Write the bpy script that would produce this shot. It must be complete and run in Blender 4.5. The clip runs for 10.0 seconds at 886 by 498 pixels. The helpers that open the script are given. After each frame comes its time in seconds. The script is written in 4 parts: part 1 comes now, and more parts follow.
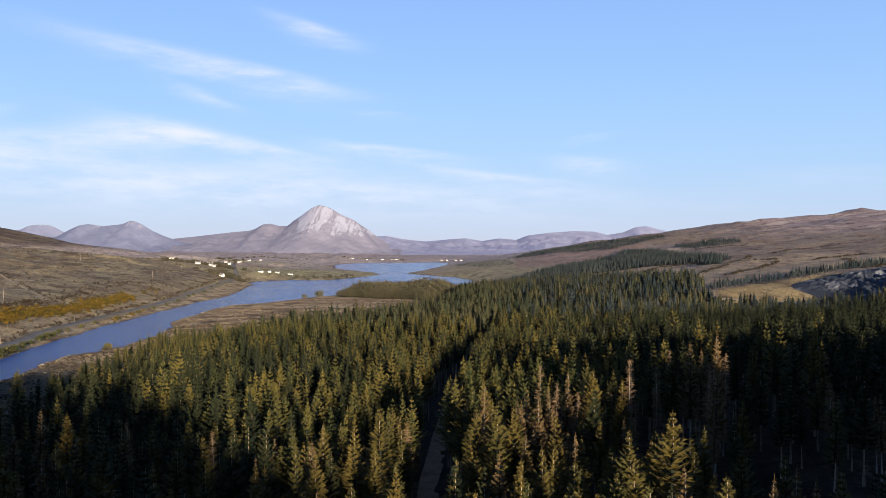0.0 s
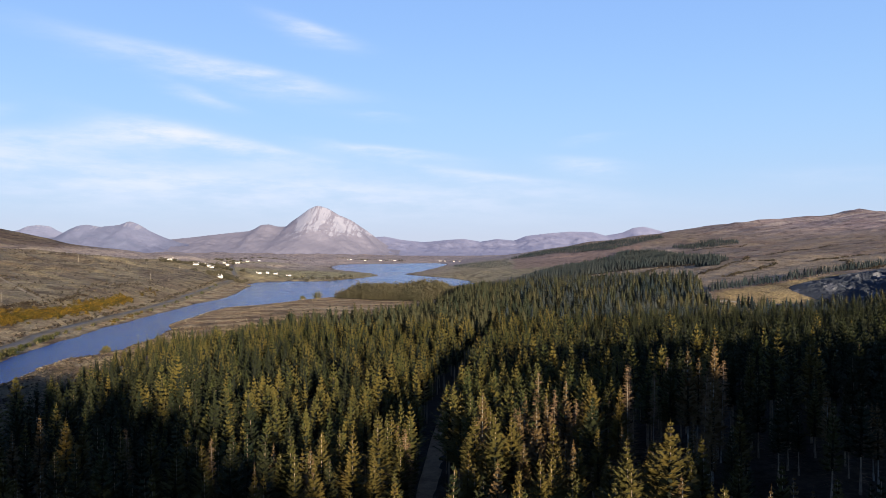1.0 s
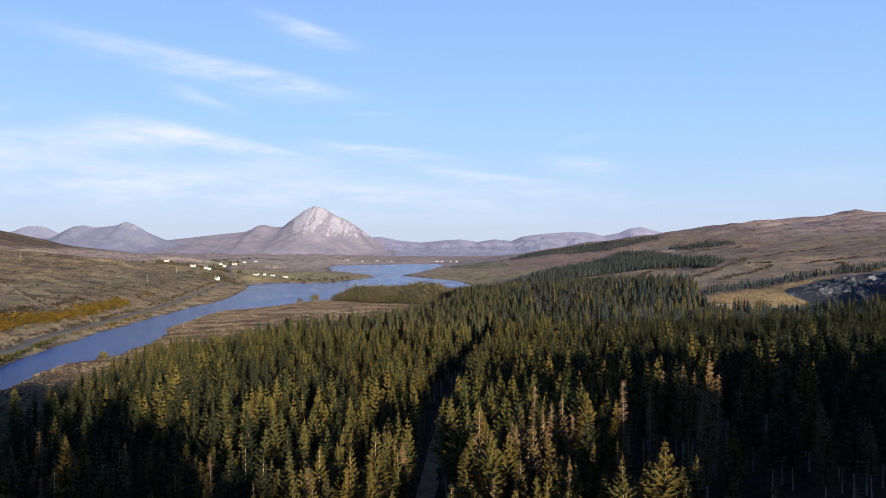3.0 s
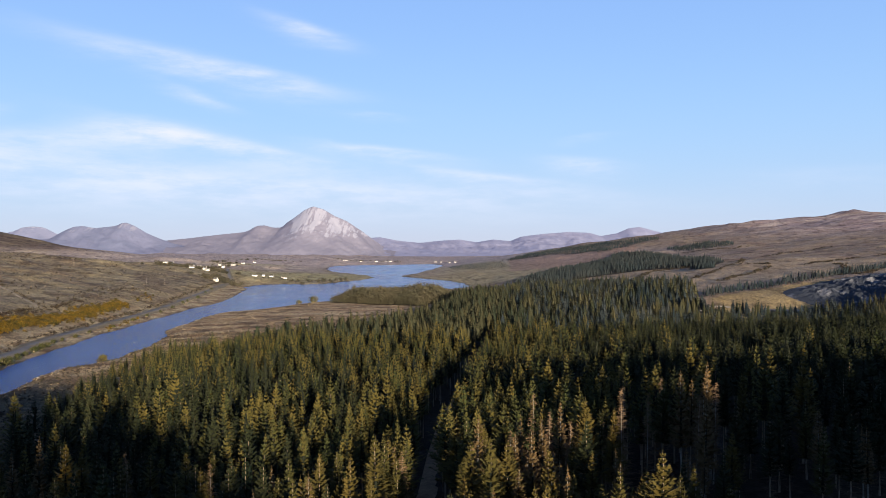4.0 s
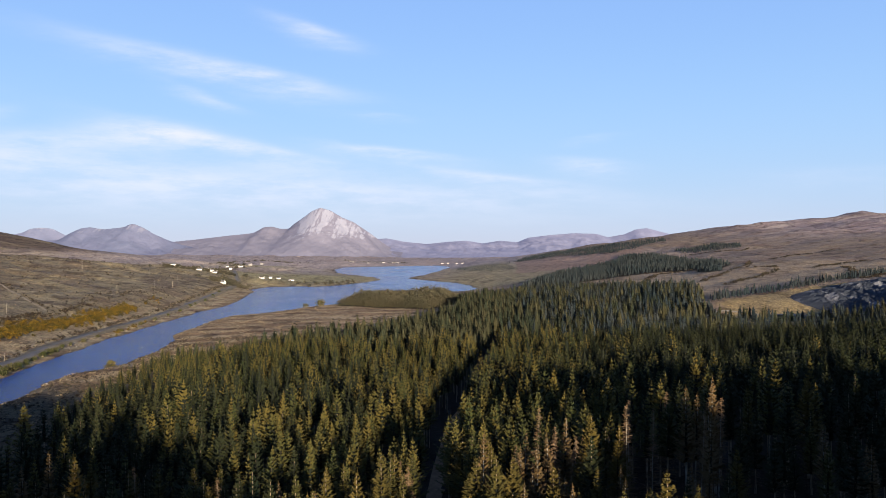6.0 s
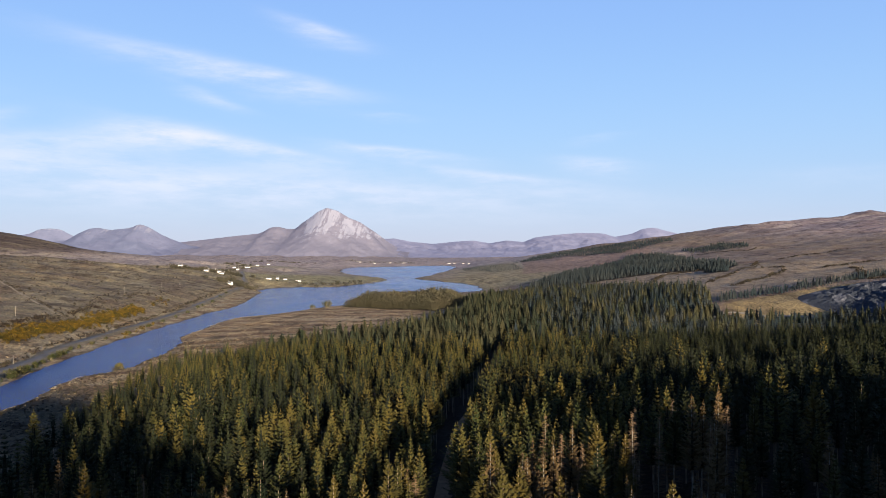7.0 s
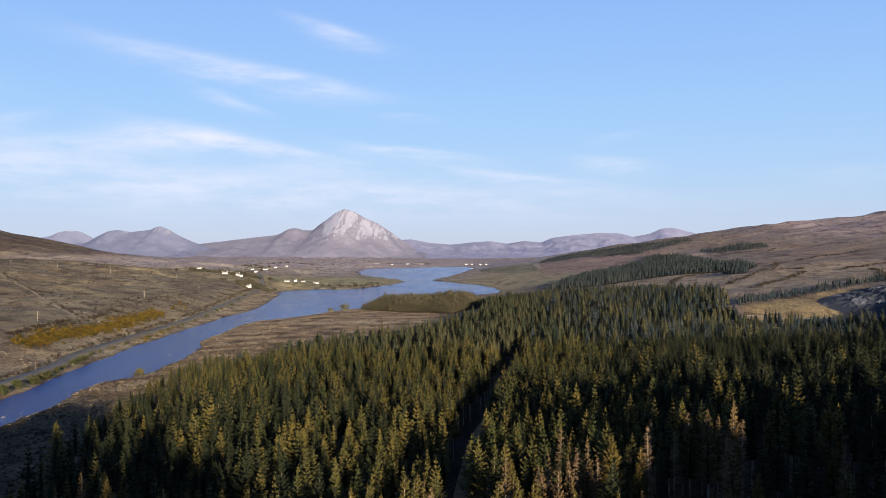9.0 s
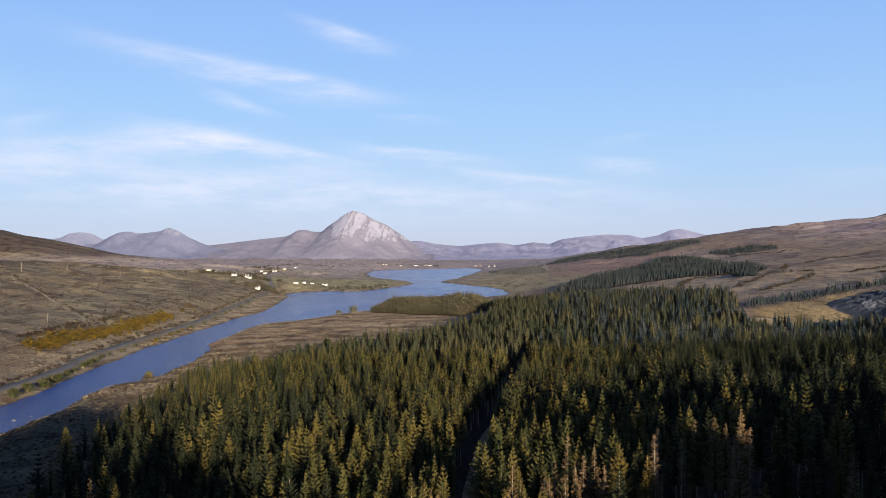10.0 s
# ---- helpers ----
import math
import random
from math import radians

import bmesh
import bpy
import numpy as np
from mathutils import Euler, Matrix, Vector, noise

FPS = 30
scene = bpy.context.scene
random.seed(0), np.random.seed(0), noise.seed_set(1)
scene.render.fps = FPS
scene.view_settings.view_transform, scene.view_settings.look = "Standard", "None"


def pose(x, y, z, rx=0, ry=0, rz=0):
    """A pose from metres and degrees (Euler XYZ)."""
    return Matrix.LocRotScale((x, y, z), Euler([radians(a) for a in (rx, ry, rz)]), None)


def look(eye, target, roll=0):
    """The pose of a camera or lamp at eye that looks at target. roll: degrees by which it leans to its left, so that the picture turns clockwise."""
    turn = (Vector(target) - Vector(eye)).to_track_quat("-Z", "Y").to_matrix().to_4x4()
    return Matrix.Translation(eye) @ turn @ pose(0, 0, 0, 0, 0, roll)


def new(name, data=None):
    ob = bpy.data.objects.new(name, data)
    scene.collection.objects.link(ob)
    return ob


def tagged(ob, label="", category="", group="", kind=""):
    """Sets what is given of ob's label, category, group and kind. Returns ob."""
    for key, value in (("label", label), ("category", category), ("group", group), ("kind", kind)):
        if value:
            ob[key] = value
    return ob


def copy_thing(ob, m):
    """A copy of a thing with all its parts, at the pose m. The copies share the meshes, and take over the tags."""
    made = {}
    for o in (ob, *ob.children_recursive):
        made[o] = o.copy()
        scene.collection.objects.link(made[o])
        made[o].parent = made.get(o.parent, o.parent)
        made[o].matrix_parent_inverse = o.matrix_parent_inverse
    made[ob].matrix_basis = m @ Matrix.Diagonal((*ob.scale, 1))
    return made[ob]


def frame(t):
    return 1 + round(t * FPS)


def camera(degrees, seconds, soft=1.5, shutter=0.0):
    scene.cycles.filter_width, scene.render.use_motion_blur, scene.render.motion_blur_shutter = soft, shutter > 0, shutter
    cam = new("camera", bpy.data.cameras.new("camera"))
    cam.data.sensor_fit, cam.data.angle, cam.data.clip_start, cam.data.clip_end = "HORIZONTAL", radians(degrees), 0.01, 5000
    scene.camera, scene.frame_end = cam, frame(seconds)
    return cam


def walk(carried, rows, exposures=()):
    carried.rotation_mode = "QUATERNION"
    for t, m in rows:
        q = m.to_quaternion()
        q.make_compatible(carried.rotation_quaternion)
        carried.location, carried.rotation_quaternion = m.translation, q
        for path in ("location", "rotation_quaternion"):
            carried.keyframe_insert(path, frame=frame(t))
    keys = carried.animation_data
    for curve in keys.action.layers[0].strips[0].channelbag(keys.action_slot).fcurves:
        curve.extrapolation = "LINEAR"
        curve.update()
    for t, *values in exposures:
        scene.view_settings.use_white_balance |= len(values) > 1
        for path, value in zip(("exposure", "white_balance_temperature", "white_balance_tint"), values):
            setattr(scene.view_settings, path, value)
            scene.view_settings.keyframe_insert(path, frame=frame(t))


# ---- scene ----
cam = camera(54.0, 10.0, soft=0.8)
PATH = [
    (0, (-0.112, 0.558, 40.958), (-0.128, 2.558, 40.96), 0.1),
    (0.5, (-0.138, 0.42, 41.379), (-0.152, 2.42, 41.382), 0.1),
    (1, (-0.122, 0.245, 41.928), (-0.134, 2.245, 41.931), 0.1),
    (1.5, (-0.114, 0.031, 42.478), (-0.125, 2.031, 42.481), 0.1),
    (2, (-0.1, -0.136, 43.015), (-0.11, 1.864, 43.018), 0.1),
    (2.5, (-0.136, -0.35, 43.514), (-0.143, 1.65, 43.517), 0.1),
    (4, (-0.149, -1.116, 45.349), (-0.151, 0.884, 45.352), 0.0),
    (4.5, (-0.143, -1.302, 45.834), (-0.144, 0.698, 45.837), 0.0),
    (5, (-0.137, -1.453, 46.341), (-0.14, 0.547, 46.345), 0.0),
    (5.5, (-0.04, -1.604, 46.826), (-0.05, 0.396, 46.831), 0.0),
    (7, (0.033, -2.364, 48.709), (0.0, -0.365, 48.713), -0.1),
    (7.5, (0.088, -2.637, 49.174), (0.047, -0.638, 49.178), -0.2),
    (8, (0.168, -2.921, 49.715), (0.116, -0.922, 49.72), -0.2),
    (8.5, (0.27, -3.162, 50.264), (0.208, -1.163, 50.269), -0.2),
    (9, (0.354, -3.399, 50.814), (0.281, -1.4, 50.819), -0.3),
    (9.5, (0.509, -3.596, 51.32), (0.425, -1.598, 51.325), -0.3),
    (10, (0.636, -3.71, 51.744), (0.543, -1.712, 51.752), -0.3),
]
walk(cam, [(t, look(eye, target, roll)) for t, eye, target, roll in PATH], exposures=((0, 1.65), (5, 1.65), (10, 1.58)))

# ---- world and sun ----
SUN_ELEVATION, SUN_AZIMUTH = radians(7.5), radians(163)      # azimuth from +y towards +x: behind the camera, to its right
world = bpy.data.worlds.new("sky")
scene.world = world
world.use_nodes = True


class Nodes:
    """Short hand for building node trees."""

    def __init__(self, tree):
        self.tree = tree

    def add(self, kind):
        return self.tree.nodes.new(kind)

    def put(self, socket, value):
        if isinstance(value, bpy.types.NodeSocket):
            self.tree.links.new(value, socket)
        else:
            socket.default_value = value

    def math(self, op, a, b=0.0, c=0.0, clamp=False):
        node = self.add("ShaderNodeMath")
        node.operation, node.use_clamp = op, clamp
        for i, v in enumerate((a, b, c)):
            self.put(node.inputs[i], v)
        return node.outputs[0]

    def mix(self, factor, a, b, blend="MIX"):
        node = self.add("ShaderNodeMix")
        node.data_type, node.blend_type = "RGBA", blend
        self.put(node.inputs[0], factor)
        self.put(node.inputs[6], a if not isinstance(a, tuple) else (*a, 1))
        self.put(node.inputs[7], b if not isinstance(b, tuple) else (*b, 1))
        return node.outputs[2]

    def noise(self, vector, scale, detail=4.0, rough=0.55):
        node = self.add("ShaderNodeTexNoise")
        if vector is not None:
            self.put(node.inputs["Vector"], vector)
        self.put(node.inputs["Scale"], scale)
        self.put(node.inputs["Detail"], detail)
        self.put(node.inputs["Roughness"], rough)
        return node.outputs["Fac"]

    def ramp(self, value, low, high):
        node = self.add("ShaderNodeMapRange")
        node.interpolation_type = "SMOOTHSTEP"
        self.put(node.inputs[0], value)
        self.put(node.inputs[1], low)
        self.put(node.inputs[2], high)
        return node.outputs[0]

    def stretch(self, vector, x, y, z):
        node = self.add("ShaderNodeVectorMath")
        node.operation = "MULTIPLY"
        self.put(node.inputs[0], vector)
        node.inputs[1].default_value = (x, y, z)
        return node.outputs[0]


def build_sky():
    n = Nodes(world.node_tree)
    world.node_tree.nodes.clear()
    sky = n.add("ShaderNodeTexSky")
    sky.sky_type, sky.sun_disc = "NISHITA", False
    sky.sun_elevation, sky.sun_rotation = SUN_ELEVATION, SUN_AZIMUTH
    sky.altitude, sky.air_density, sky.dust_density, sky.ozone_density = 60, 1.0, 0.6, 2.0
    way = n.add("ShaderNodeTexCoord").outputs["Generated"]
    axes = n.add("ShaderNodeSeparateXYZ")
    n.put(axes.inputs[0], way)
    east, north, up = axes.outputs
    azimuth = n.math("ARCTAN2", east, north)
    height = n.math("ARCSINE", up)
    # thin cirrus: long streaks, each broken by stretched noise
    wisps = n.noise(n.stretch(way, 9, 9, 46), 1.0, 6, 0.62)
    fine = n.noise(n.stretch(way, 30, 30, 130), 1.0, 5, 0.6)
    total = 0.0
    # azimuth, elevation, half length, half height (degrees), lean, strength
    for az, el, long, thick, lean, strength in (
            (-15.6, 11.77, 7.3, 0.63, -0.17, 0.75), (-10.9, 11.24, 3.2, 0.45, -0.20, 0.30), (-9.0, 14.24, 2.5, 0.41, -0.27, 0.62),
            (-15.8, 9.73, 2.1, 0.37, -0.32, 0.42), (-19.8, 7.60, 3.6, 0.70, -0.02, 0.61), (-13.8, 6.87, 6.0, 0.55, -0.19, 0.85),
            (-26.3, 6.62, 6.0, 0.85, 0.07, 0.6), (-4.1, 6.56, 4.1, 0.36, -0.10, 0.75), (2.8, 4.92, 5.2, 0.41, -0.12, 0.6),
            (9.1, 5.70, 2.3, 0.45, -0.10, 0.6), (9.2, 7.35, 1.5, 0.19, 0.12, 0.24), (-4.5, 8.79, 1.5, 0.20, -0.05, 0.29),
            (-20.8, 4.98, 13.7, 1.27, -0.02, 0.58), (-5.8, 3.93, 15.5, 0.97, -0.03, 0.5), (-28.5, 8.02, 1.7, 0.50, 0.20, 0.32),
            (-37.8, 10.56, 6.0, 1.49, -0.10, 0.50), (24.1, 4.68, 5.0, 0.60, 0.00, 0.18)):
        across = n.math("SUBTRACT", azimuth, radians(az))
        u = n.math("DIVIDE", across, radians(long))
        bend = n.math("MULTIPLY", n.math("SUBTRACT", wisps, 0.5), radians(1.1))
        v = n.math("DIVIDE", n.math("SUBTRACT", n.math("SUBTRACT", n.math("ADD", height, bend), radians(el)),
                                    n.math("MULTIPLY", across, lean)), radians(thick))
        # crisp above, trailing off below
        v = n.math("ADD", n.math("MULTIPLY", n.math("MAXIMUM", v, 0.0), 1.5), n.math("MULTIPLY", n.math("MINIMUM", v, 0.0), 0.6))
        r = n.math("ADD", n.math("MULTIPLY", u, u), n.math("MULTIPLY", v, v))
        soft = n.math("EXPONENT", n.math("MULTIPLY", r, -1.0))
        total = n.math("ADD", total, n.math("MULTIPLY", soft, strength))
    veil = n.ramp(n.math("ADD", n.math("MULTIPLY", wisps, 0.75), n.math("MULTIPLY", fine, 0.25)), 0.33, 0.66)
    cloud = n.math("MULTIPLY", total, n.math("ADD", n.math("MULTIPLY", veil, 0.75), 0.25), clamp=True)
    # moist air whitens the sky towards the horizon
    haze = n.math("EXPONENT", n.math("MULTIPLY", n.math("MAXIMUM", up, 0.0), -9.0))
    clear = n.mix(n.ramp(up, 0.06, 0.34), LOW_COLOUR, HIGH_COLOUR)
    clear = n.mix(n.ramp(up, 0.26, 0.75), clear, ZENITH_COLOUR)
    colour = n.mix(0.8, sky.outputs[0], n.mix(haze, clear, HAZE_COLOUR))
    colour = n.mix(cloud, colour, CLOUD_COLOUR)
    ground = n.add("ShaderNodeBackground")
    n.put(ground.inputs[0], colour)
    ground.inputs[1].default_value = SKY_STRENGTH
    out = n.add("ShaderNodeOutputWorld")
    n.put(out.inputs[0], ground.outputs[0])


SKY_STRENGTH = 0.04
HAZE_COLOUR, LOW_COLOUR, HIGH_COLOUR, CLOUD_COLOUR = (5.4, 6.0, 7.8), (2.85, 5.7, 9.6), (2.3, 4.28, 8.85), (6.8, 7.2, 8.6)
ZENITH_COLOUR = (0.5, 1.1, 3.1)
build_sky()
sun = new("sun", bpy.data.lights.new("sun", "SUN"))
sun.data.energy, sun.data.angle, sun.data.color = 5.0, radians(0.6), (1.0, 0.82, 0.59)
sun.matrix_world = look((math.sin(SUN_AZIMUTH) * 400, math.cos(SUN_AZIMUTH) * 400, math.tan(SUN_ELEVATION) * 400), (0, 0, 0))


# ---- materials ----
def material(name):
    m = bpy.data.materials.new(name)
    m.use_nodes = True
    n = Nodes(m.node_tree)
    return m, n, m.node_tree.nodes["Principled BSDF"]


def bumped(n, bsdf, height, strength, distance):
    bump = n.add("ShaderNodeBump")
    bump.inputs["Strength"].default_value = strength
    bump.inputs["Distance"].default_value = distance
    n.put(bump.inputs["Height"], height)
    n.put(bsdf.inputs["Normal"], bump.outputs[0])


def mottled(name, low, high, scale, rough=0.85, bump=0.3, distance=0.03, metal=0.0):
    """A dull surface with two scales of change."""
    m, n, bsdf = material(name)
    place = n.add("ShaderNodeNewGeometry").outputs["Position"]
    broad = n.noise(place, scale * 0.17, 3)
    grain = n.noise(place, scale, 6, 0.65)
    mixed = n.ramp(n.math("ADD", n.math("MULTIPLY", broad, 0.5), n.math("MULTIPLY", grain, 0.5)), 0.34, 0.66)
    n.put(bsdf.inputs["Base Color"], n.mix(mixed, low, high))
    bsdf.inputs["Roughness"].default_value = rough
    bsdf.inputs["Metallic"].default_value = metal
    bsdf.inputs["Specular IOR Level"].default_value = 0.5 if rough < 0.6 else 0.2
    bumped(n, bsdf, grain, bump, distance)
    return m


def foliage(name, dark, light, warm, patch=0.12, own=True):
    """Needles or leaves: changes from plant to plant, from spray to spray and along each spray."""
    m, n, bsdf = material(name)
    geometry = n.add("ShaderNodeNewGeometry")
    place = geometry.outputs["Position"]
    stand = n.ramp(n.noise(n.stretch(place, 1, 1, 0.15), patch, 2), 0.33, 0.67)
    grain = n.noise(place, 2.6, 4, 0.7)
    one = n.add("ShaderNodeObjectInfo").outputs["Random"] if own else stand
    spray = geometry.outputs["Random Per Island"]
    tone = n.math("ADD", n.math("MULTIPLY", spray, 0.45), n.math("MULTIPLY", grain, 0.55))
    colour = n.mix(tone, dark, light)
    colour = n.mix(n.math("MULTIPLY", n.math("ADD", n.math("MULTIPLY", one, 0.6), n.math("MULTIPLY", stand, 0.4)), 0.85), colour, warm)
    n.put(bsdf.inputs["Base Color"], colour)
    bsdf.inputs["Roughness"].default_value = 0.75
    bsdf.inputs["Specular IOR Level"].default_value = 0.08
    return m


SPRUCE = foliage("spruce needles", (0.0038, 0.0106, 0.0068), (0.0502, 0.0532, 0.0167), (0.0927, 0.0638, 0.016))
SPRUCE_FAR = foliage("spruce needles in the stand", (0.0042, 0.0118, 0.0076), (0.0560, 0.0620, 0.0200), (0.1000, 0.0770, 0.0200), 0.2, False)
# extra blue in these needles imitates haze over the farther woods
SPRUCE_COOL = foliage("far spruce needles blued for haze", (0.0061, 0.0122, 0.0150), (0.0165, 0.0240, 0.0295), (0.0245, 0.0280, 0.0285), 0.03, False)
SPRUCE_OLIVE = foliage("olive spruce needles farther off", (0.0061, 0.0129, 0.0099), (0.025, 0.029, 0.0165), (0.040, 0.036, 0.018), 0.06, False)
# greener, much darker copy of the spruce needles; the stand's shade is in it
SPRUCE_DIM = foliage("blue-green needles with shade in colour", (0.003, 0.0080, 0.0058), (0.0150, 0.0230, 0.0110), (0.0270, 0.0270, 0.0115), 0.12)
SPRUCE_BROWN = foliage("browning spruce needles", (0.0342, 0.0243, 0.0122), (0.095, 0.0669, 0.0319), (0.114, 0.0745, 0.0342))
# dead needles coloured almost black, so the crown's inner shade is in the colour
INNER = mottled("dead inner needles, shade painted in", (0.0023, 0.0038, 0.0023), (0.0076, 0.0099, 0.0046), 2.0, 0.95)
LARCH = foliage("bare larch and birch twigs", (0.020, 0.020, 0.013), (0.056, 0.053, 0.034), (0.060, 0.052, 0.033), 0.05, False)
GARDEN = foliage("bare garden trees", (0.0152, 0.016, 0.0122), (0.0471, 0.0441, 0.0319), (0.0502, 0.0441, 0.0304), 0.05, False)
SHRUB = foliage("willow and bramble leaves", (0.0135, 0.0216, 0.0063), (0.0428, 0.0518, 0.0158), (0.0495, 0.045, 0.018), 0.2, False)
BARK = mottled("spruce bark", (0.1292, 0.095, 0.0684), (0.2736, 0.2128, 0.152), 3.0, 0.9, 0.5, 0.05)
DEAD = mottled("dead spruce twigs", (0.077, 0.0468, 0.0248), (0.143, 0.0963, 0.0578), 4.0, 0.9)
BLEACHED = mottled("bleached dead wood", (0.132, 0.12, 0.105), (0.252, 0.234, 0.204), 3.0, 0.85)
GRAVEL = mottled("track gravel", (0.1292, 0.076, 0.0395), (0.2432, 0.152, 0.0836), 2.5, 0.95, 0.5, 0.04)


def land_material():
    """Ground cover: plant colours, with some painted haze and forest shade, from the mesh, broken by tussocks, wet
    hollows and bleached grass.
    """
    m, n, bsdf = material("moor and meadow")
    place = n.add("ShaderNodeNewGeometry").outputs["Position"]
    plants = n.add("ShaderNodeAttribute")
    plants.attribute_name = "cover"
    cover = plants.outputs["Color"]
    flat = n.stretch(place, 1, 0.45, 1)
    broad = n.noise(flat, 0.012, 5, 0.6)
    mid = n.noise(flat, 0.075, 6, 0.66)
    patch = n.noise(flat, 0.24, 6, 0.7)
    tuft = n.noise(place, 0.7, 5, 0.72)
    colour = n.mix(n.math("MULTIPLY", n.ramp(broad, 0.48, 0.66), 0.5), cover, n.mix(1.0, cover, (0.66, 0.60, 0.60), "MULTIPLY"))
    colour = n.mix(n.math("MULTIPLY", n.ramp(mid, 0.52, 0.62), 0.75), colour, n.mix(1.0, cover, (0.36, 0.33, 0.34), "MULTIPLY"))
    colour = n.mix(n.math("MULTIPLY", n.ramp(mid, 0.46, 0.34), 0.6), colour, n.mix(1.0, cover, (1.45, 1.38, 1.2), "MULTIPLY"))
    colour = n.mix(n.math("MULTIPLY", n.ramp(patch, 0.52, 0.62), 0.65), colour, n.mix(1.0, colour, (0.42, 0.40, 0.38), "MULTIPLY"))
    colour = n.mix(n.ramp(tuft, 0.40, 0.64), n.mix(1.0, colour, (0.60, 0.59, 0.57), "MULTIPLY"), n.mix(1.0, colour, (1.28, 1.25, 1.15), "MULTIPLY"))
    n.put(bsdf.inputs["Base Color"], colour)
    bsdf.inputs["Roughness"].default_value = 0.95
    bsdf.inputs["Specular IOR Level"].default_value = 0.1
    bumped(n, bsdf, n.math("ADD", n.math("ADD", n.math("MULTIPLY", mid, 3.0), n.math("MULTIPLY", patch, 1.2)), n.math("MULTIPLY", tuft, 0.5)), 0.9, 1.0)
    return m


def water_material():
    m, n, bsdf = material("dark lake water")
    place = n.add("ShaderNodeNewGeometry").outputs["Position"]
    ripple = n.noise(n.stretch(place, 1, 0.6, 1), 0.9, 5, 0.6)
    gust = n.noise(n.stretch(place, 1, 0.35, 1), 0.013, 4, 0.6)
    bsdf.inputs["Base Color"].default_value = (0.006, 0.034, 0.18, 1)
    n.put(bsdf.inputs["Roughness"], n.math("ADD", n.math("MULTIPLY", n.ramp(gust, 0.4, 0.65), 0.10), 0.10))
    bsdf.inputs["IOR"].default_value = 1.333
    bsdf.inputs["Specular IOR Level"].default_value = 0.21
    bumped(n, bsdf, ripple, 1.0, 0.7)
    return m


def mountain_material(name, low, high, scree, amount, level, rough=0.3, cone=None):
    """Heather and grass slopes below, broken scree running down from the tops. cone: (x, z, slope) of the line to whose
    right the heather climbs to the crest, (x, z, radius) of a dark crag, and the scree's left end."""
    m, n, bsdf = material(name)
    place = n.add("ShaderNodeNewGeometry").outputs["Position"]
    axes = n.add("ShaderNodeSeparateXYZ")
    n.put(axes.inputs[0], place)
    x, _, z = axes.outputs
    broad = n.noise(place, 0.006, 5, 0.6)
    grain = n.noise(n.stretch(place, 1, 1, 0.55), 0.05, 6, 0.68)
    runs = n.noise(n.stretch(place, 1, 0.10, 0.06), 0.05, 5, 0.62)
    patches = n.noise(n.stretch(place, 0.6, 0.6, 1.8), 0.022, 5, 0.62)
    colour = n.mix(n.ramp(broad, 0.36, 0.64), low, high)
    colour = n.mix(n.math("MULTIPLY", n.ramp(grain, 0.52, 0.68), 0.22), colour, n.mix(1.0, low, (0.6, 0.6, 0.62), "MULTIPLY"))
    rise = n.math("DIVIDE", n.math("SUBTRACT", z, level), 26.0)
    stony = n.math("ADD", rise, n.math("MULTIPLY", n.math("SUBTRACT", patches, 0.5), 5.0))
    if cone:
        (cx, cz, slope), (kx, kz, kr), left = cone
        stony = n.math("MINIMUM", stony, n.math("DIVIDE", n.math("SUBTRACT", x, left), 12.0))
        edge = n.math("SUBTRACT", n.math("ADD", n.math("MULTIPLY", n.math("SUBTRACT", cz, z), slope), cx), x)
        stony = n.math("MINIMUM", stony, n.math("ADD", n.math("DIVIDE", edge, 40.0), n.math("MULTIPLY", n.math("SUBTRACT", patches, 0.42), 5.0)))
        dx, dz = n.math("DIVIDE", n.math("SUBTRACT", x, kx), kr), n.math("DIVIDE", n.math("SUBTRACT", z, kz), kr * 1.2)
        crag = n.math("EXPONENT", n.math("MULTIPLY", n.math("ADD", n.math("MULTIPLY", dx, dx), n.math("MULTIPLY", dz, dz)), -1.0))
        stony = n.math("SUBTRACT", stony, n.math("MULTIPLY", crag, 2.6))
    stony = n.math("ADD", stony, n.math("MULTIPLY", n.math("SUBTRACT", runs, 0.48), 4.0))
    pale = n.mix(n.ramp(runs, 0.40, 0.56), n.mix(1.0, scree, (0.58, 0.56, 0.60), "MULTIPLY"), scree)
    colour = n.mix(n.math("MULTIPLY", n.ramp(stony, 0.0, 0.9), amount), colour, pale)
    n.put(bsdf.inputs["Base Color"], colour)
    bsdf.inputs["Roughness"].default_value = 0.95
    bsdf.inputs["Specular IOR Level"].default_value = 0.1
    bumped(n, bsdf, n.math("ADD", grain, runs), rough, 6.0)
    return m


# ---- form of the land ----
def step(low, high, v):
    s = np.clip((v - low) / (high - low), 0, 1)
    return s * s * (3 - 2 * s)


def bell(x, y, cx, cy, rx, ry):
    return np.exp(-((x - cx) / rx) ** 2 - ((y - cy) / ry) ** 2)


def lumps(x, y, size, seed, octaves=4):
    """Smooth random relief of about -1 to 1 from turned sine waves."""
    rng, total, high = np.random.RandomState(seed), 0.0, 0.0
    for o in range(octaves):
        for _ in range(4):
            a, p = rng.uniform(0, 2 * np.pi, 2)
            k = 2 * np.pi / (size * 0.55 ** o * rng.uniform(0.8, 1.3))
            total = total + 0.6 ** o * np.sin(k * (x * np.cos(a) + y * np.sin(a)) + p + 1.3 * np.sin(k * 0.37 * (y * np.cos(a) - x * np.sin(a)) + a))
        high += 0.6 ** o * 2
    return total / high


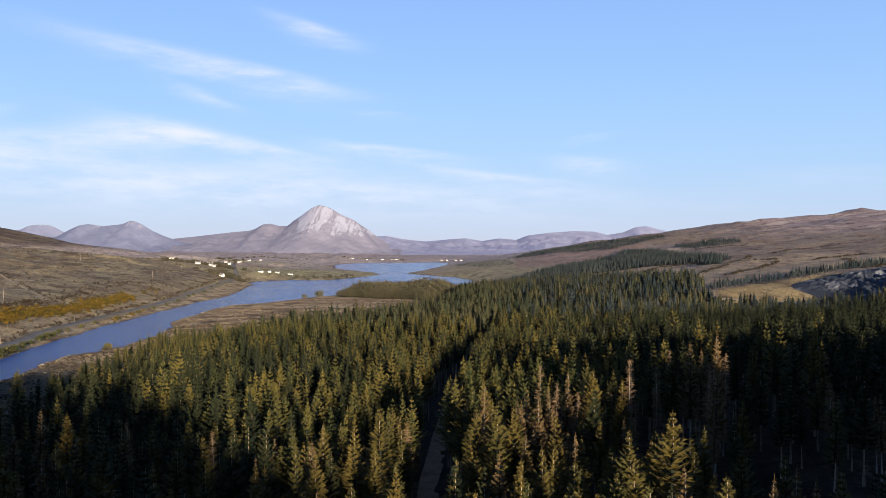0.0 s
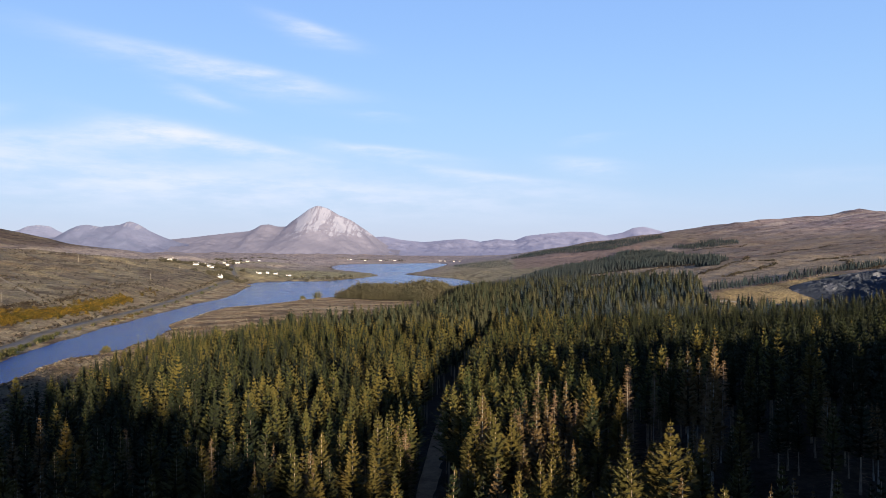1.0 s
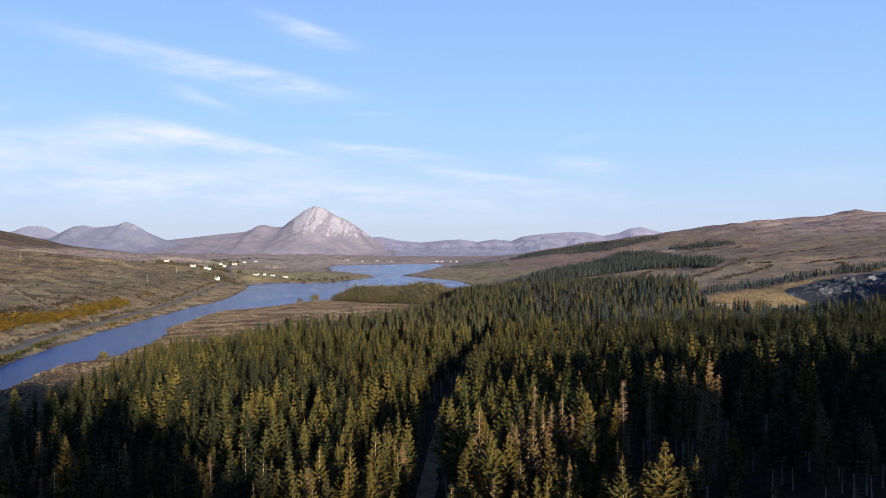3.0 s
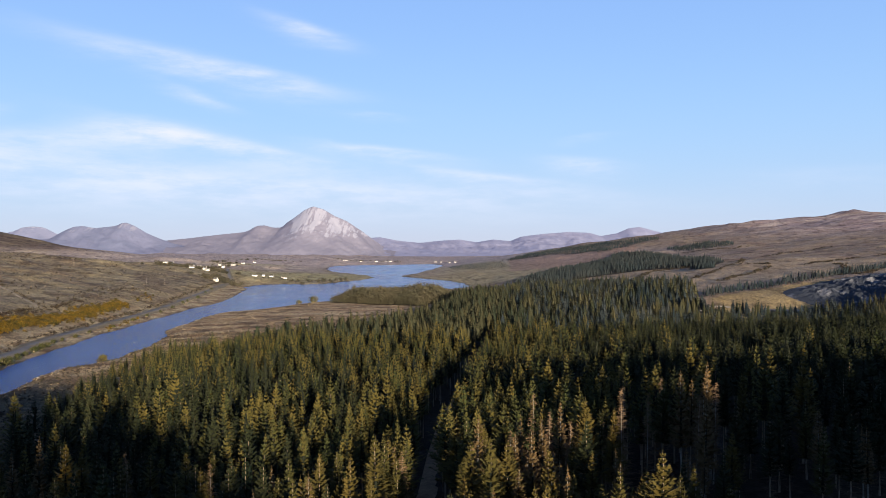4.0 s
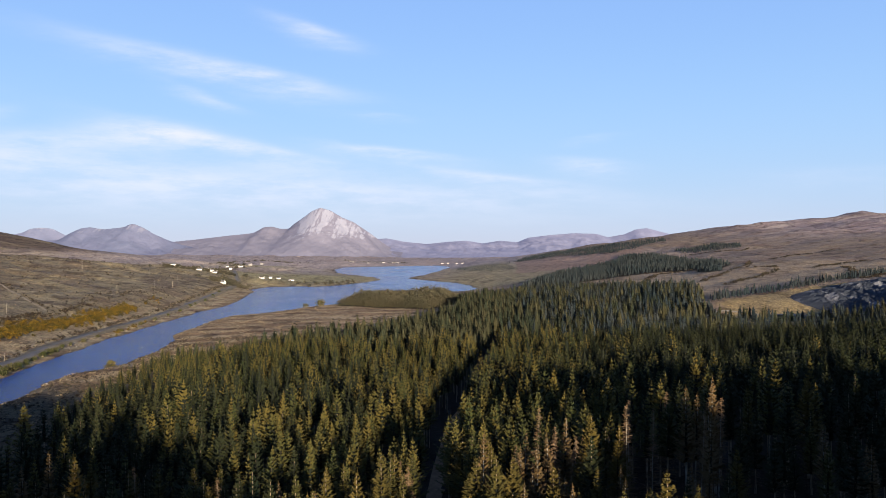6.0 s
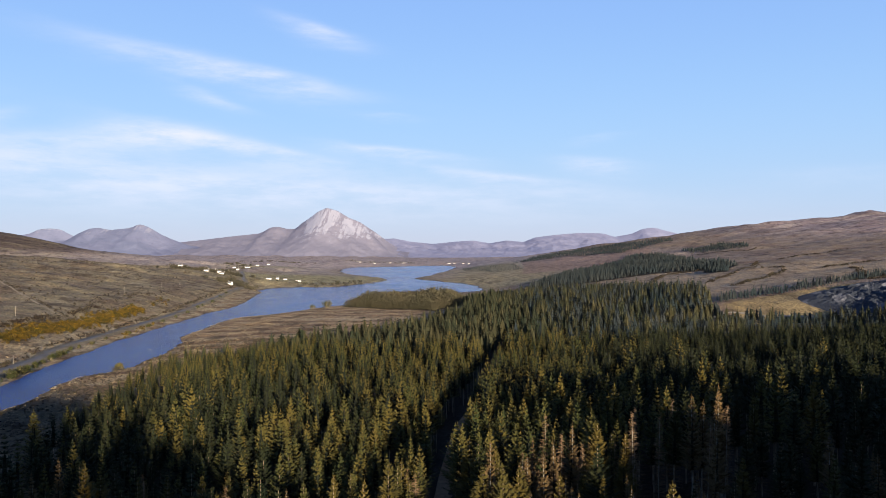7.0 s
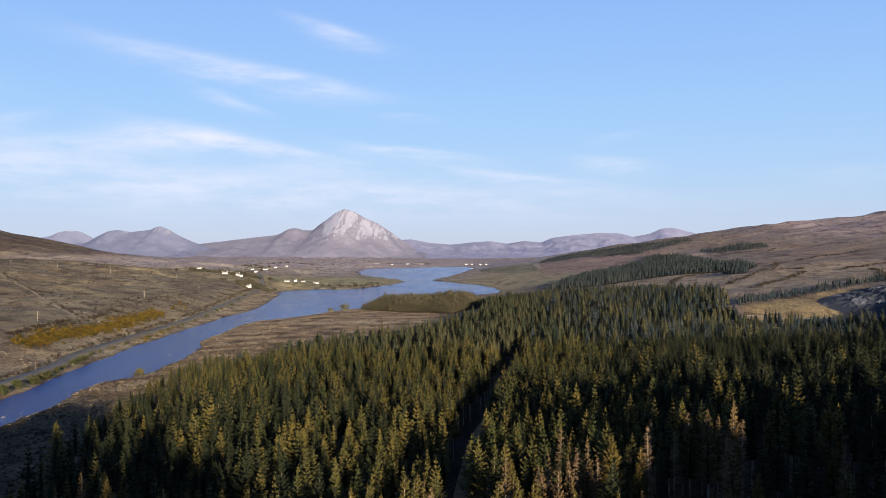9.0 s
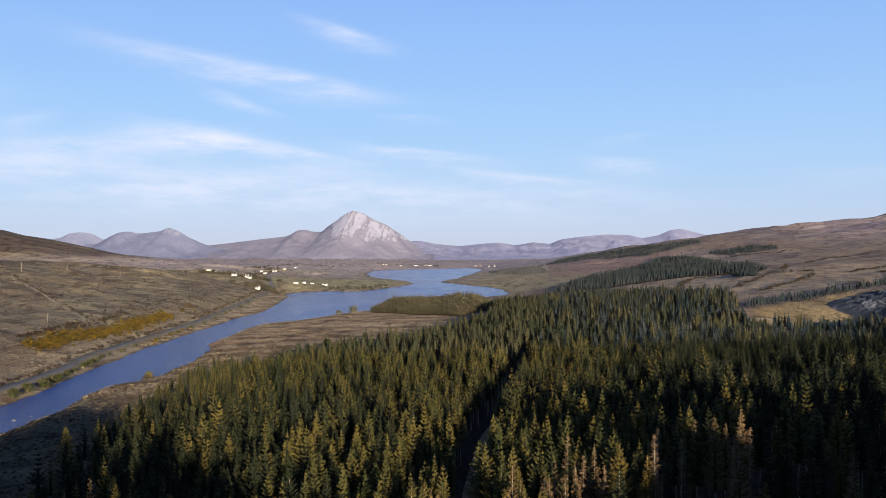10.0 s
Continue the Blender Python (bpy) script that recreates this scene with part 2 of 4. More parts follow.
WEST_SHORE = [(-150, -500), (-152, 120), (-160, 240), (-168, 327), (-176, 393), (-185, 486), (-189, 564), (-194, 654), (-196, 743),
              (-207, 873), (-230, 1010), (-247, 1124), (-215, 1161), (-170, 1161), (-144, 1265), (-118, 1418), (-135, 1542),
              (-208, 1732), (-277, 2032), (-306, 2545), (-183, 2691), (-46, 2855)]
EAST_SHORE = [(-130, -500), (-132, 120), (-137, 200), (-140, 262), (-141, 290), (-146, 322), (-138, 352), (-139, 400), (-146, 449), (-157, 486),
              (-160, 547), (-162, 614), (-143, 654), (-117, 736), (-99, 776), (-58, 943), (20, 1011), (28, 1142), (12, 1265),
              (-32, 1390), (-72, 1509), (-51, 1732), (-21, 2156), (0, 2600)]


def rounded(points, pieces=6):
    """A smooth line through the points."""
    p = np.array([points[0], *points, points[-1]], float)
    out = []
    for a, b, c, d in zip(p, p[1:], p[2:], p[3:]):
        for s in np.arange(pieces) / pieces:
            out.append(0.5 * (2 * b + (c - a) * s + (2 * a - 5 * b + 4 * c - d) * s * s + (3 * b - a - 3 * c + d) * s ** 3))
    return np.array(out + [p[-1]])


def inside(x, y, outline):
    hit = np.zeros(np.shape(x), bool)
    for (ax, ay), (bx, by) in zip(outline, np.roll(outline, -1, 0)):
        if ay != by:
            hit ^= ((ay > y) != (by > y)) & (x < (bx - ax) * (y - ay) / (by - ay) + ax)
    return hit


def away(x, y, line, closed=False):
    """Distance to a line of points."""
    best = np.full(np.shape(x), 1e9)
    ends = np.roll(line, -1, 0) if closed else line[1:]
    for (ax, ay), (bx, by) in zip(line, ends):
        dx, dy = bx - ax, by - ay
        s = np.clip(((x - ax) * dx + (y - ay) * dy) / (dx * dx + dy * dy + 1e-9), 0, 1)
        best = np.minimum(best, (x - ax - s * dx) ** 2 + (y - ay - s * dy) ** 2)
    return np.sqrt(best)


LAKE = np.vstack([rounded(WEST_SHORE, 4), rounded(EAST_SHORE, 4)[::-1]])


def shore(x, y):
    """Distance from the water's edge, negative in the lake."""
    jag = 1.3 * lumps(x, y, 26, 3, 3) + 0.004 * np.clip(y, 0, 2500) * lumps(x, y, 120, 4, 3)
    d = away(x, y, LAKE, True)
    return np.where(inside(x, y, LAKE), -d, d) + jag


def height(x, y, s=None):
    x, y = np.asarray(x, float), np.asarray(y, float)
    s = shore(x, y) if s is None else s
    land = 1.3 * step(0, 7, s) + 0.9 * step(5, 45, s) - 1.6 * step(0, 5, -s)
    # hillside on the far bank of the river
    d = np.maximum(0, -x - 172 - 0.05 * np.clip(y - 300, 0, 900))
    d = d * step(0, 60, s)
    west = (0.200 * d / (1 + d / 470)) * (1 - 0.86 * step(1000, 1700, y + 0.2 * d)) + 130 * bell(x, y, -1400, 1900, 520, 320)
    west = west + 4.5 * step(30, 160, d) * lumps(x, y, 190, 7, 4) + 0.012 * np.minimum(d, 300)
    # ground under the plantation and the moor that climbs from it
    e = np.maximum(0, x + 20) * step(0, 80, s)
    k = 0.085 + 0.012 * step(1000, 2200, y)
    east = k * e + 18 * step(1300, 2200, y) * step(60, 500, e) + 6 * bell(x, y, 52, 132, 38, 45)
    east = east * (1 - 0.75 * step(2500, 3600, y))
    east = east + (3.2 * step(90, 350, e) * lumps(x, y, 210, 9, 4) + 7 * step(350, 900, e) * step(900, 1800, y) * lumps(x, y, 420, 10, 5) + 3.5 * step(500, 900, e) * step(1500, 1900, y) * lumps(x, y, 70, 16, 3))
    east = east + 20 * bell(x, y, 1075, 2330, 45, 100) + 15 * bell(x, y, 800, 2300, 330, 300)
    # hollow in front of the clearing
    east = east - 13.5 * bell(x, y, 180, 365, 110, 85) - 5 * bell(x, y, 170, 455, 60, 55)
    # quarried hollow beside the clearing
    east = east - 6 * bell(x, y, 225, 468, 34, 36) + 5 * bell(x, y, 310, 510, 45, 60) + 2 * bell(x, y, 240, 660, 70, 80)
    # unseen wooded knolls above the start of the track, added for their shade
    east = east + (38 + 7 * lumps(x, y, 27, 15, 2) - 0.03 * np.clip(x - 60, 0, 200) + 5.5 * bell(x, 0, 150, 0, 44, 1)) * step(64, 100, x) * step(-230, -120, y) * step(35, -70, y)
    east = east + 32 * bell(x, y, -8, -62, 50, 45) + 24 * bell(x, y, -46, 2, 30, 38)
    # valley floor climbing to the mountains
    far = (7 * step(2600, 4000, y) + 0.003 * np.maximum(0, y - 1500)) * step(0, 160, s) * (1 - 0.7 * step(-100, 500, x))
    rough = 0.35 * step(3, 30, s) * lumps(x, y, 34, 12, 3)
    return land + west + east + far + rough


def spaced(start, stop, first, growth):
    """Grid lines whose gaps grow away from start."""
    out, gap = [start], first
    while abs(out[-1] - start) < abs(stop - start):
        out.append(out[-1] + math.copysign(gap, stop - start))
        gap *= growth
    return out


def mesh_from(name, verts, faces, mat, smooth=False, inner=None, second=None):
    """A mesh from arrays of corners and of triangles or quads."""
    verts, faces = np.asarray(verts, np.float32), np.asarray(faces, np.int32)
    me = bpy.data.meshes.new(name)
    k = faces.shape[1]
    me.vertices.add(len(verts))
    me.vertices.foreach_set("co", verts.ravel())
    me.loops.add(faces.size)
    me.loops.foreach_set("vertex_index", faces.ravel())
    me.polygons.add(len(faces))
    me.polygons.foreach_set("loop_start", np.arange(0, faces.size, k, dtype=np.int32))
    me.polygons.foreach_set("loop_total", np.full(len(faces), k, np.int32))
    me.polygons.foreach_set("use_smooth", np.full(len(faces), smooth))
    me.update(calc_edges=True)
    me.materials.append(mat)
    if second:
        me.materials.append(second)
        me.polygons.foreach_set("material_index", np.asarray(inner, np.int32))
    return me


def sheet(nx, ny):
    i = np.arange(nx - 1)[None, :] + nx * np.arange(ny - 1)[:, None]
    return np.stack([i, i + 1, i + 1 + nx, i + nx], -1).reshape(-1, 4)


FOREST = np.array([(-62, 40), (-75, 138), (-81, 164), (-90, 193), (-99, 234), (-109, 300), (-104, 335), (-89, 352), (-74, 372), (-57, 395),
                   (-38, 420), (-27, 460), (2, 540), (12, 620), (4, 690), (30, 735), (95, 740), (140, 655), (160, 560), (150, 520), (138, 458),
                   (172, 450), (205, 451), (300, 456), (380, 430), (300, 60), (240, -120), (-70, -120)], float)
SMALL_WOOD = np.array([(-95, 722), (-60, 690), (-20, 672), (4, 700), (6, 800), (-10, 850), (-52, 815), (-92, 780)], float)
BAND = np.array([(158, 522), (196, 551), (224, 559), (250, 568), (330, 640), (336, 652), (252, 582), (222, 572), (194, 563), (160, 540)], float)
MID_WOOD = np.array([(70, 870), (123, 882), (150, 905), (184, 955), (240, 985), (278, 985), (246, 840), (262, 842), (300, 965), (326, 1010), (350, 1165), (330, 1190), (338, 1270), (372, 1500),
                     (346, 1565), (306, 1560), (270, 1450), (205, 1300), (155, 1220), (104, 1030)], float)
UPPER_WOOD = np.array([(415, 1565), (432, 1545), (470, 1530), (510, 1525), (530, 1600), (500, 1660), (420, 1640)], float)
RIDGE_WOOD = np.array([(118, 1900), (135, 1985), (183, 1955), (247, 1950), (287, 1815), (332, 1750), (362, 1815), (417, 1885), (500, 2020), (520, 2120), (420, 2110), (330, 2230), (206, 2230)], float)
GREEN_BANK = np.array([(70, 1500), (120, 1560), (125, 1950), (70, 2100), (15, 2150), (10, 1950), (40, 1700)], float)
CLEARING = np.array([(138, 458), (153, 486), (160, 520), (196, 550), (236, 562), (256, 560), (228, 520), (208, 488), (196, 456)], float)
TRACK = rounded([(-2, -120), (-3, 60), (-3.2, 130), (-2.6, 150), (-1.4, 180), (1.6, 222), (8.8, 270), (17.8, 355), (35, 445)], 6)
ROAD = rounded([(-165, 60), (-171, 200), (-181, 353), (-190, 402), (-195, 449), (-200, 523), (-208, 630), (-223, 765), (-243, 919), (-272, 1099), (-300, 1204), (-353, 1410), (-421, 1600), (-520, 1800)], 8)


def land_cover(x, y, z, s):
    """What grows where, as a base colour for each corner of the ground; the far valley is paled for haze."""
    def blend(c, mask, colour):
        return c + (np.array(colour) - c) * np.clip(mask, 0, 1)[:, None]
    soft = lumps(x, y, 90, 21, 4)
    fine = lumps(x, y, 30, 22, 3)
    c = np.tile(np.array([(0.275, 0.222, 0.190)]), (len(x), 1))
    c = blend(c, step(0.0, 0.5, soft) * 0.6, (0.34, 0.255, 0.165))
    c = blend(c, step(0.1, 0.6, -soft) * 0.6, (0.21, 0.135, 0.105))
    west = step(-150, -200, x)
    c = blend(c, west, (0.245, 0.208, 0.140))
    c = blend(c, west * step(0.0, 0.4, fine) * 0.7, (0.36, 0.31, 0.215))
    c = blend(c, west * step(0.05, 0.45, soft) * 0.5, (0.145, 0.108, 0.088))
    c = blend(c, west * step(0.05, 0.35, lumps(x, 1.7 * y, 46, 26, 4)) * 0.45, (0.125, 0.090, 0.075))
    c = blend(c, west * step(34, 50, z) * step(-330, -420, x) * step(2600, 2200, y) * step(-0.7, 0.1, lumps(0.6 * x, y, 120, 27, 4)) * 0.85, (0.085, 0.062, 0.060))
    # valley floor turned pale mauve with distance: haze put into the cover colour
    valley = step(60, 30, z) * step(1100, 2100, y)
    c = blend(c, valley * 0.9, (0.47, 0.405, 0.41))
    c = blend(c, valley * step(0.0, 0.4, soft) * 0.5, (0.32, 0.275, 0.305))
    # tan flats along the river
    flat = step(44, 10, s) * step(2500, 1500, y)
    c = blend(c, flat * 0.85, (0.40, 0.34, 0.235))
    c = blend(c, flat * step(0.0, 0.25, lumps(x, 0.6 * y, 17, 28, 3)) * 0.8, (0.17, 0.105, 0.07))
    marsh = step(-175, -150, x) * step(0, -40, x) * step(880, 760, y)
    c = blend(c, marsh * 0.85, (0.37, 0.255, 0.145))
    c = blend(c, marsh * step(0.05, 0.4, fine) * 0.7, (0.46, 0.37, 0.235))
    c = blend(c, marsh * step(0.05, 0.5, -fine) * 0.6, (0.16, 0.095, 0.06))
    c = blend(c, marsh * step(320, 250, y) * 0.9, (0.062, 0.046, 0.027))
    c = blend(c, bell(x, y, -75, 592, 60, 9) * 1.2, (0.47, 0.37, 0.24))
    # pasture round the hamlet and along the lake
    green = bell(x, y, -270, 1330, 110, 190) + bell(x, y, -200, 1440, 80, 160) + 0.8 * bell(x, y, -420, 1900, 90, 120)
    c = blend(c, green * 0.95, (0.38, 0.345, 0.20))
    shelf = step(-60, 30, x) * step(1000, 1120, y) * step(2400, 1900, y) * step(200, 90, x)
    c = blend(c, shelf * 0.8, (0.36, 0.31, 0.18))
    c = blend(c, shelf * step(0.0, 0.4, fine) * 0.8, (0.50, 0.41, 0.27))
    # pale grass between the streams of the moor
    meadow = step(130, 170, x) * step(560, 640, y) * step(1040, 960, y) * step(430, 360, x)
    c = blend(c, meadow * 0.8, (0.37, 0.295, 0.215))
    felled = inside(x, y, np.array([(100, 1340), (230, 1380), (330, 1480), (420, 1900), (330, 2060), (150, 2060), (130, 1700)], float)).astype(float)
    c = blend(c, felled * 0.8, (0.34, 0.235, 0.195))
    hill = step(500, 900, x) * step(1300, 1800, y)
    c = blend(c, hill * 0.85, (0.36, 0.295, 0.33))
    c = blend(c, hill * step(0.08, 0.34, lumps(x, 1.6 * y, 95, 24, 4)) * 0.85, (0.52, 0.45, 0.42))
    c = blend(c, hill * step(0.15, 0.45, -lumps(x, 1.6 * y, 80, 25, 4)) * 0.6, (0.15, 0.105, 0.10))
    clear = inside(x, y, CLEARING).astype(float)
    c = blend(c, clear, (0.32, 0.25, 0.14))
    pit = bell(x, y, 252, 508, 44, 40)
    c = blend(c, step(0.25, 0.6, pit) * (1 - clear), (0.13, 0.125, 0.13))
    # brown needle floor, taken near black to paint the shade under the trees
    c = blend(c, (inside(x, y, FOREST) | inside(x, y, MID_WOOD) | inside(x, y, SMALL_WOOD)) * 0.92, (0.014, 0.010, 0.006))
    c = blend(c, step(2.2, -0.5, s), (0.085, 0.062, 0.045))
    return c


def build_land():
    xs = spaced(-300, -6500, 3.6, 1.06)[::-1] + list(np.arange(-297, 300, 3.6)) + spaced(300, 6500, 3.6, 1.06)
    ys = spaced(60, -4000, 6.0, 1.09)[::-1] + list(np.arange(64, 860, 4.0)) + spaced(860, 4900, 4.2, 1.012)
    x, y = (a.ravel() for a in np.meshgrid(xs, ys))
    s = shore(x, y)
    z = height(x, y, s)
    me = mesh_from("ground", np.stack([x, y, z], 1), sheet(len(xs), len(ys)), land_material(), True)
    colour = np.ones((len(x), 4), np.float32)
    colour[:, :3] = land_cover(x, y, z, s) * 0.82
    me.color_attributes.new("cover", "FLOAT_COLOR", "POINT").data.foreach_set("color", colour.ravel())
    tagged(new("ground", me), "rough brown moorland, tan river flats, forest floor darkened for shade", "ground", kind="structure")
    wx, wy = np.linspace(-700, 150, 18), np.linspace(-500, 3000, 50)
    gx, gy = (a.ravel() for a in np.meshgrid(wx, wy))
    water = mesh_from("water", np.stack([gx, gy, 0 * gx], 1), sheet(18, 50), water_material())
    tagged(new("water", water), "calm deep-blue lake and river reflecting the sky", "lake", kind="structure")


build_land()


# ---- mountains ----
def mountain(rows, distance, depth, relief, seed, mat, label):
    """A range whose crest runs through rows of (across, height) at that distance, with gullied slopes to front and back."""
    rows = np.array(rows, float)
    xs = np.linspace(rows[0, 0] - 60, rows[-1, 0] + 60, int((rows[-1, 0] - rows[0, 0]) / 7))
    crest = np.interp(xs, rows[:, 0], rows[:, 1])
    crest = np.convolve(np.pad(crest, 2, "edge"), (0.04, 0.2, 0.52, 0.2, 0.04), "valid")
    low = min(rows[0, 1], rows[-1, 1]) - 115
    v = np.concatenate([-np.linspace(1, 0, 70) ** 1.25, np.linspace(0, 1, 14)[1:]])
    gx, gv = np.meshgrid(xs, v)
    fall = np.where(gv < 0, (1 - np.abs(gv)) ** 1.35, (1 - gv) ** 1.2)
    gy = distance + gv * depth
    spurs = relief * (lumps(gx + 0.35 * gy, gy * 0.3, 150, seed, 5) - 0.25) * np.minimum(1, np.abs(gv) * 5) * fall
    # the shoulders spread and merge towards the foot
    wide = np.hanning(121)
    foot = np.convolve(np.pad(crest, 60, "edge"), wide / wide.sum(), "valid")
    blend = np.clip(np.abs(gv) * 1.3, 0, 1)
    crest = crest[None, :] * (1 - blend) + foot[None, :] * blend
    z = low + (crest - low) * fall + spurs + relief * 0.12 * lumps(gx, gy, 24, seed + 1, 2) * (0.3 + np.minimum(1, np.abs(gv) * 8))
    me = mesh_from("mountain", np.stack([gx, gy, z], -1).reshape(-1, 3), sheet(len(xs), len(v)), mat, True)
    return tagged(new("mountain", me), label, "mountain", "mountains along the skyline", "structure")


# the lilac-blue in these slope colours stands in for distance haze
QUARTZITE = mountain_material("haze-blue heather and pale scree", (0.171, 0.171, 0.228), (0.1991, 0.1961, 0.2546), (0.290, 0.300, 0.375), 0.9, 116, 0.18, ((-535, 206, 1.77), (-600, 156, 24), -765))
HEATHER = mountain_material("haze-blue heather slopes", (0.1254, 0.1444, 0.228), (0.1482, 0.1634, 0.2508), (0.2736, 0.2812, 0.342), 0.4, 150)
HAZY = mountain_material("farthest hills paled for haze", (0.2014, 0.2166, 0.3268), (0.2242, 0.2356, 0.342), (0.2508, 0.2546, 0.342), 0.25, 190, 0.10)


def crest(distance, *points):
    """Crest points from (bearing, rise) as tangents."""
    return [(a * distance, 46 + b * distance) for a, b in points]


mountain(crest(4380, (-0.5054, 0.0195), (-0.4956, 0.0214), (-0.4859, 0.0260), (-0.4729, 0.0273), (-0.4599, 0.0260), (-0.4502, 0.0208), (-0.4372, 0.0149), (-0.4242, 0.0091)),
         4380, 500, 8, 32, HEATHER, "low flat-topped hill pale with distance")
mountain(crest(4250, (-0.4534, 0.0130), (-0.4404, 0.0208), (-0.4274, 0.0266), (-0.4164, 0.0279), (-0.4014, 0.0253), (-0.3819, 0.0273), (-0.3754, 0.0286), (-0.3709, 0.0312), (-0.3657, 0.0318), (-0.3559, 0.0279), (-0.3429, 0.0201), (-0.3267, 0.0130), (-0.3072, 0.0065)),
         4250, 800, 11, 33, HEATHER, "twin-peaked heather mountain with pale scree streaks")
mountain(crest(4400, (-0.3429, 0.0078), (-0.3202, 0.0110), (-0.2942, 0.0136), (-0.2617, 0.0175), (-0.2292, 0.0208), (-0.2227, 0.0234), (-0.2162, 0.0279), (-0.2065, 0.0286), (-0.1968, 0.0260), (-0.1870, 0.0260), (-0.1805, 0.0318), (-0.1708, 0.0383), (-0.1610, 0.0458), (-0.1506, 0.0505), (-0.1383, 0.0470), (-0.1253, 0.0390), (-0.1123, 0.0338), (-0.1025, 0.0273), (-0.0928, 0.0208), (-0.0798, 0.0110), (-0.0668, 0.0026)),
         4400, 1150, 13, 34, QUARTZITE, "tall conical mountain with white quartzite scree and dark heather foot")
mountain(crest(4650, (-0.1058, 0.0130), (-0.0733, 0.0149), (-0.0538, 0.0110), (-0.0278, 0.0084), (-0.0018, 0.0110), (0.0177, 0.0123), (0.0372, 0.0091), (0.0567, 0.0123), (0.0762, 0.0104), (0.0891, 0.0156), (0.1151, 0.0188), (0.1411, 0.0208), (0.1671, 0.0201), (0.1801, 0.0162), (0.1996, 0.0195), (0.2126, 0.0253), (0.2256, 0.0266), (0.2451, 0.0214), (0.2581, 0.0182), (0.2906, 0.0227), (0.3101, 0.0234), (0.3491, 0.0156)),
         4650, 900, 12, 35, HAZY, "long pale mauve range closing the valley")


# ---- conifers ----
def spruce(seed, tall, whorls, arms, twigs, bare, wide):
    """Corners and triangles of one spruce: crown, trunk and the dead twigs below the crown. twigs: pairs of side sprays on a branch."""
    rng = np.random.RandomState(seed)
    verts, tris = [], []

    def tri(a, b, c):
        tris.append((len(verts), len(verts) + 1, len(verts) + 2))
        verts.extend((a, b, c))

    for w in range(whorls):
        f = max(0.0, (w + rng.uniform(-0.2, 0.2)) / whorls)
        z = tall * (bare + (0.975 - bare) * f)
        reach = wide * ((1 - f) ** 1.06 * 0.97 + 0.03) * rng.uniform(0.86, 1.10)
        if f < 0.18:
            reach *= 0.72 + 1.5 * f
        lift = 0.22 + 0.62 * f ** 1.3 + rng.uniform(-0.06, 0.06)
        turn = rng.uniform(0, 6.28)
        for k in range(arms):
            a = turn + 6.283 * (k + rng.uniform(-0.28, 0.28)) / arms
            span = reach * rng.uniform(0.62, 1.18)
            out = np.array((math.cos(a), math.sin(a), 0.0))
            roll = rng.uniform(-0.4, 0.4)
            side = np.array((-out[1] * math.cos(roll), out[0] * math.cos(roll), math.sin(roll)))
            up = np.array((0, 0, 1.0))
            low = z + rng.uniform(-0.05, 0.05)

            def spine(s):
                return up * (low + span * (lift * s - 0.10 * s + 0.26 * s ** 2.4)) + out * (span * s)
            if twigs == 0:
                half = min(0.36 * span + 0.08, 0.66)
                p, q, m = spine(0.05), spine(1.05), spine(0.58)
                for sign in (-1, 1):
                    tri(p, m + side * sign * half - up * 0.62 * half, q)
                continue
            if twigs == 1:
                half = min(0.30 * span + 0.08, 0.55)
                p, q = spine(0.04), spine(1.06)
                for sign in (-1, 1):
                    tri(p, spine(0.62) + side * sign * half * 0.75 - up * 0.30 * half, spine(0.45))
                    tri(spine(0.42), spine(0.98) + side * sign * half * 0.55 - up * 0.30 * half, q)
                continue
            # the stem, then pairs of narrow hanging sprays, longest in the middle of the branch
            half = min(0.30 * span + 0.10, 0.62)
            tri(spine(0.0) - up * 0.05, spine(0.0) + up * 0.05, spine(0.85))
            for i in range(twigs):
                s = 0.20 + 0.72 * (i + rng.uniform(0.2, 0.8)) / twigs
                grow = half * (1.15 - 0.85 * abs(s - 0.45) / 0.6)
                thick = (0.07 + 0.035 * span) * (1.5 if twigs < 5 else 1.0) / span
                for sign in (-1, 1):
                    j = rng.uniform(0.7, 1.25)
                    tip = spine(min(1.06, s + 0.22 * j)) + side * sign * grow * j - up * (0.03 + 0.26 * grow) * rng.uniform(0.0, 1.2)
                    tri(spine(s - thick), tip, spine(min(1.0, s + thick)) + up * 0.04)
            tri(spine(0.70) + side * 0.12 * half, spine(0.70) - side * 0.12 * half, spine(1.08) + up * 0.05)
    # leader
    tip = 0.03 if twigs > 3 else 0.07
    for k in range(3):
        a = 2.1 * k + seed
        tri(np.array((tip * math.cos(a), tip * math.sin(a), tall * 0.95)), np.array((tip * math.cos(a + 2.1), tip * math.sin(a + 2.1), tall * 0.95)), np.array((0, 0, tall * 0.99)))
    # the dense inner foliage: a ragged cone round the trunk, near black in place of shade when twigs > 0
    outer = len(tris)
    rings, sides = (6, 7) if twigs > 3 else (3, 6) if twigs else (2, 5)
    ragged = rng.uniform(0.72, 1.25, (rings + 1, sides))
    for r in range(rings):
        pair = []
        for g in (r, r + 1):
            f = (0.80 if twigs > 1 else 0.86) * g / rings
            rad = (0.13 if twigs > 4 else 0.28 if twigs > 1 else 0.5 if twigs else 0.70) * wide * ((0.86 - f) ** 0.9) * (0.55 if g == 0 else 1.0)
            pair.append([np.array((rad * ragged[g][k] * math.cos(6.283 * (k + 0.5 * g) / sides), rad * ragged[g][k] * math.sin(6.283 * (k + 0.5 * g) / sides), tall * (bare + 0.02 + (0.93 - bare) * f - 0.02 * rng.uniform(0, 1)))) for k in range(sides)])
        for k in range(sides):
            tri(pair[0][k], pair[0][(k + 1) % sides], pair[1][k])
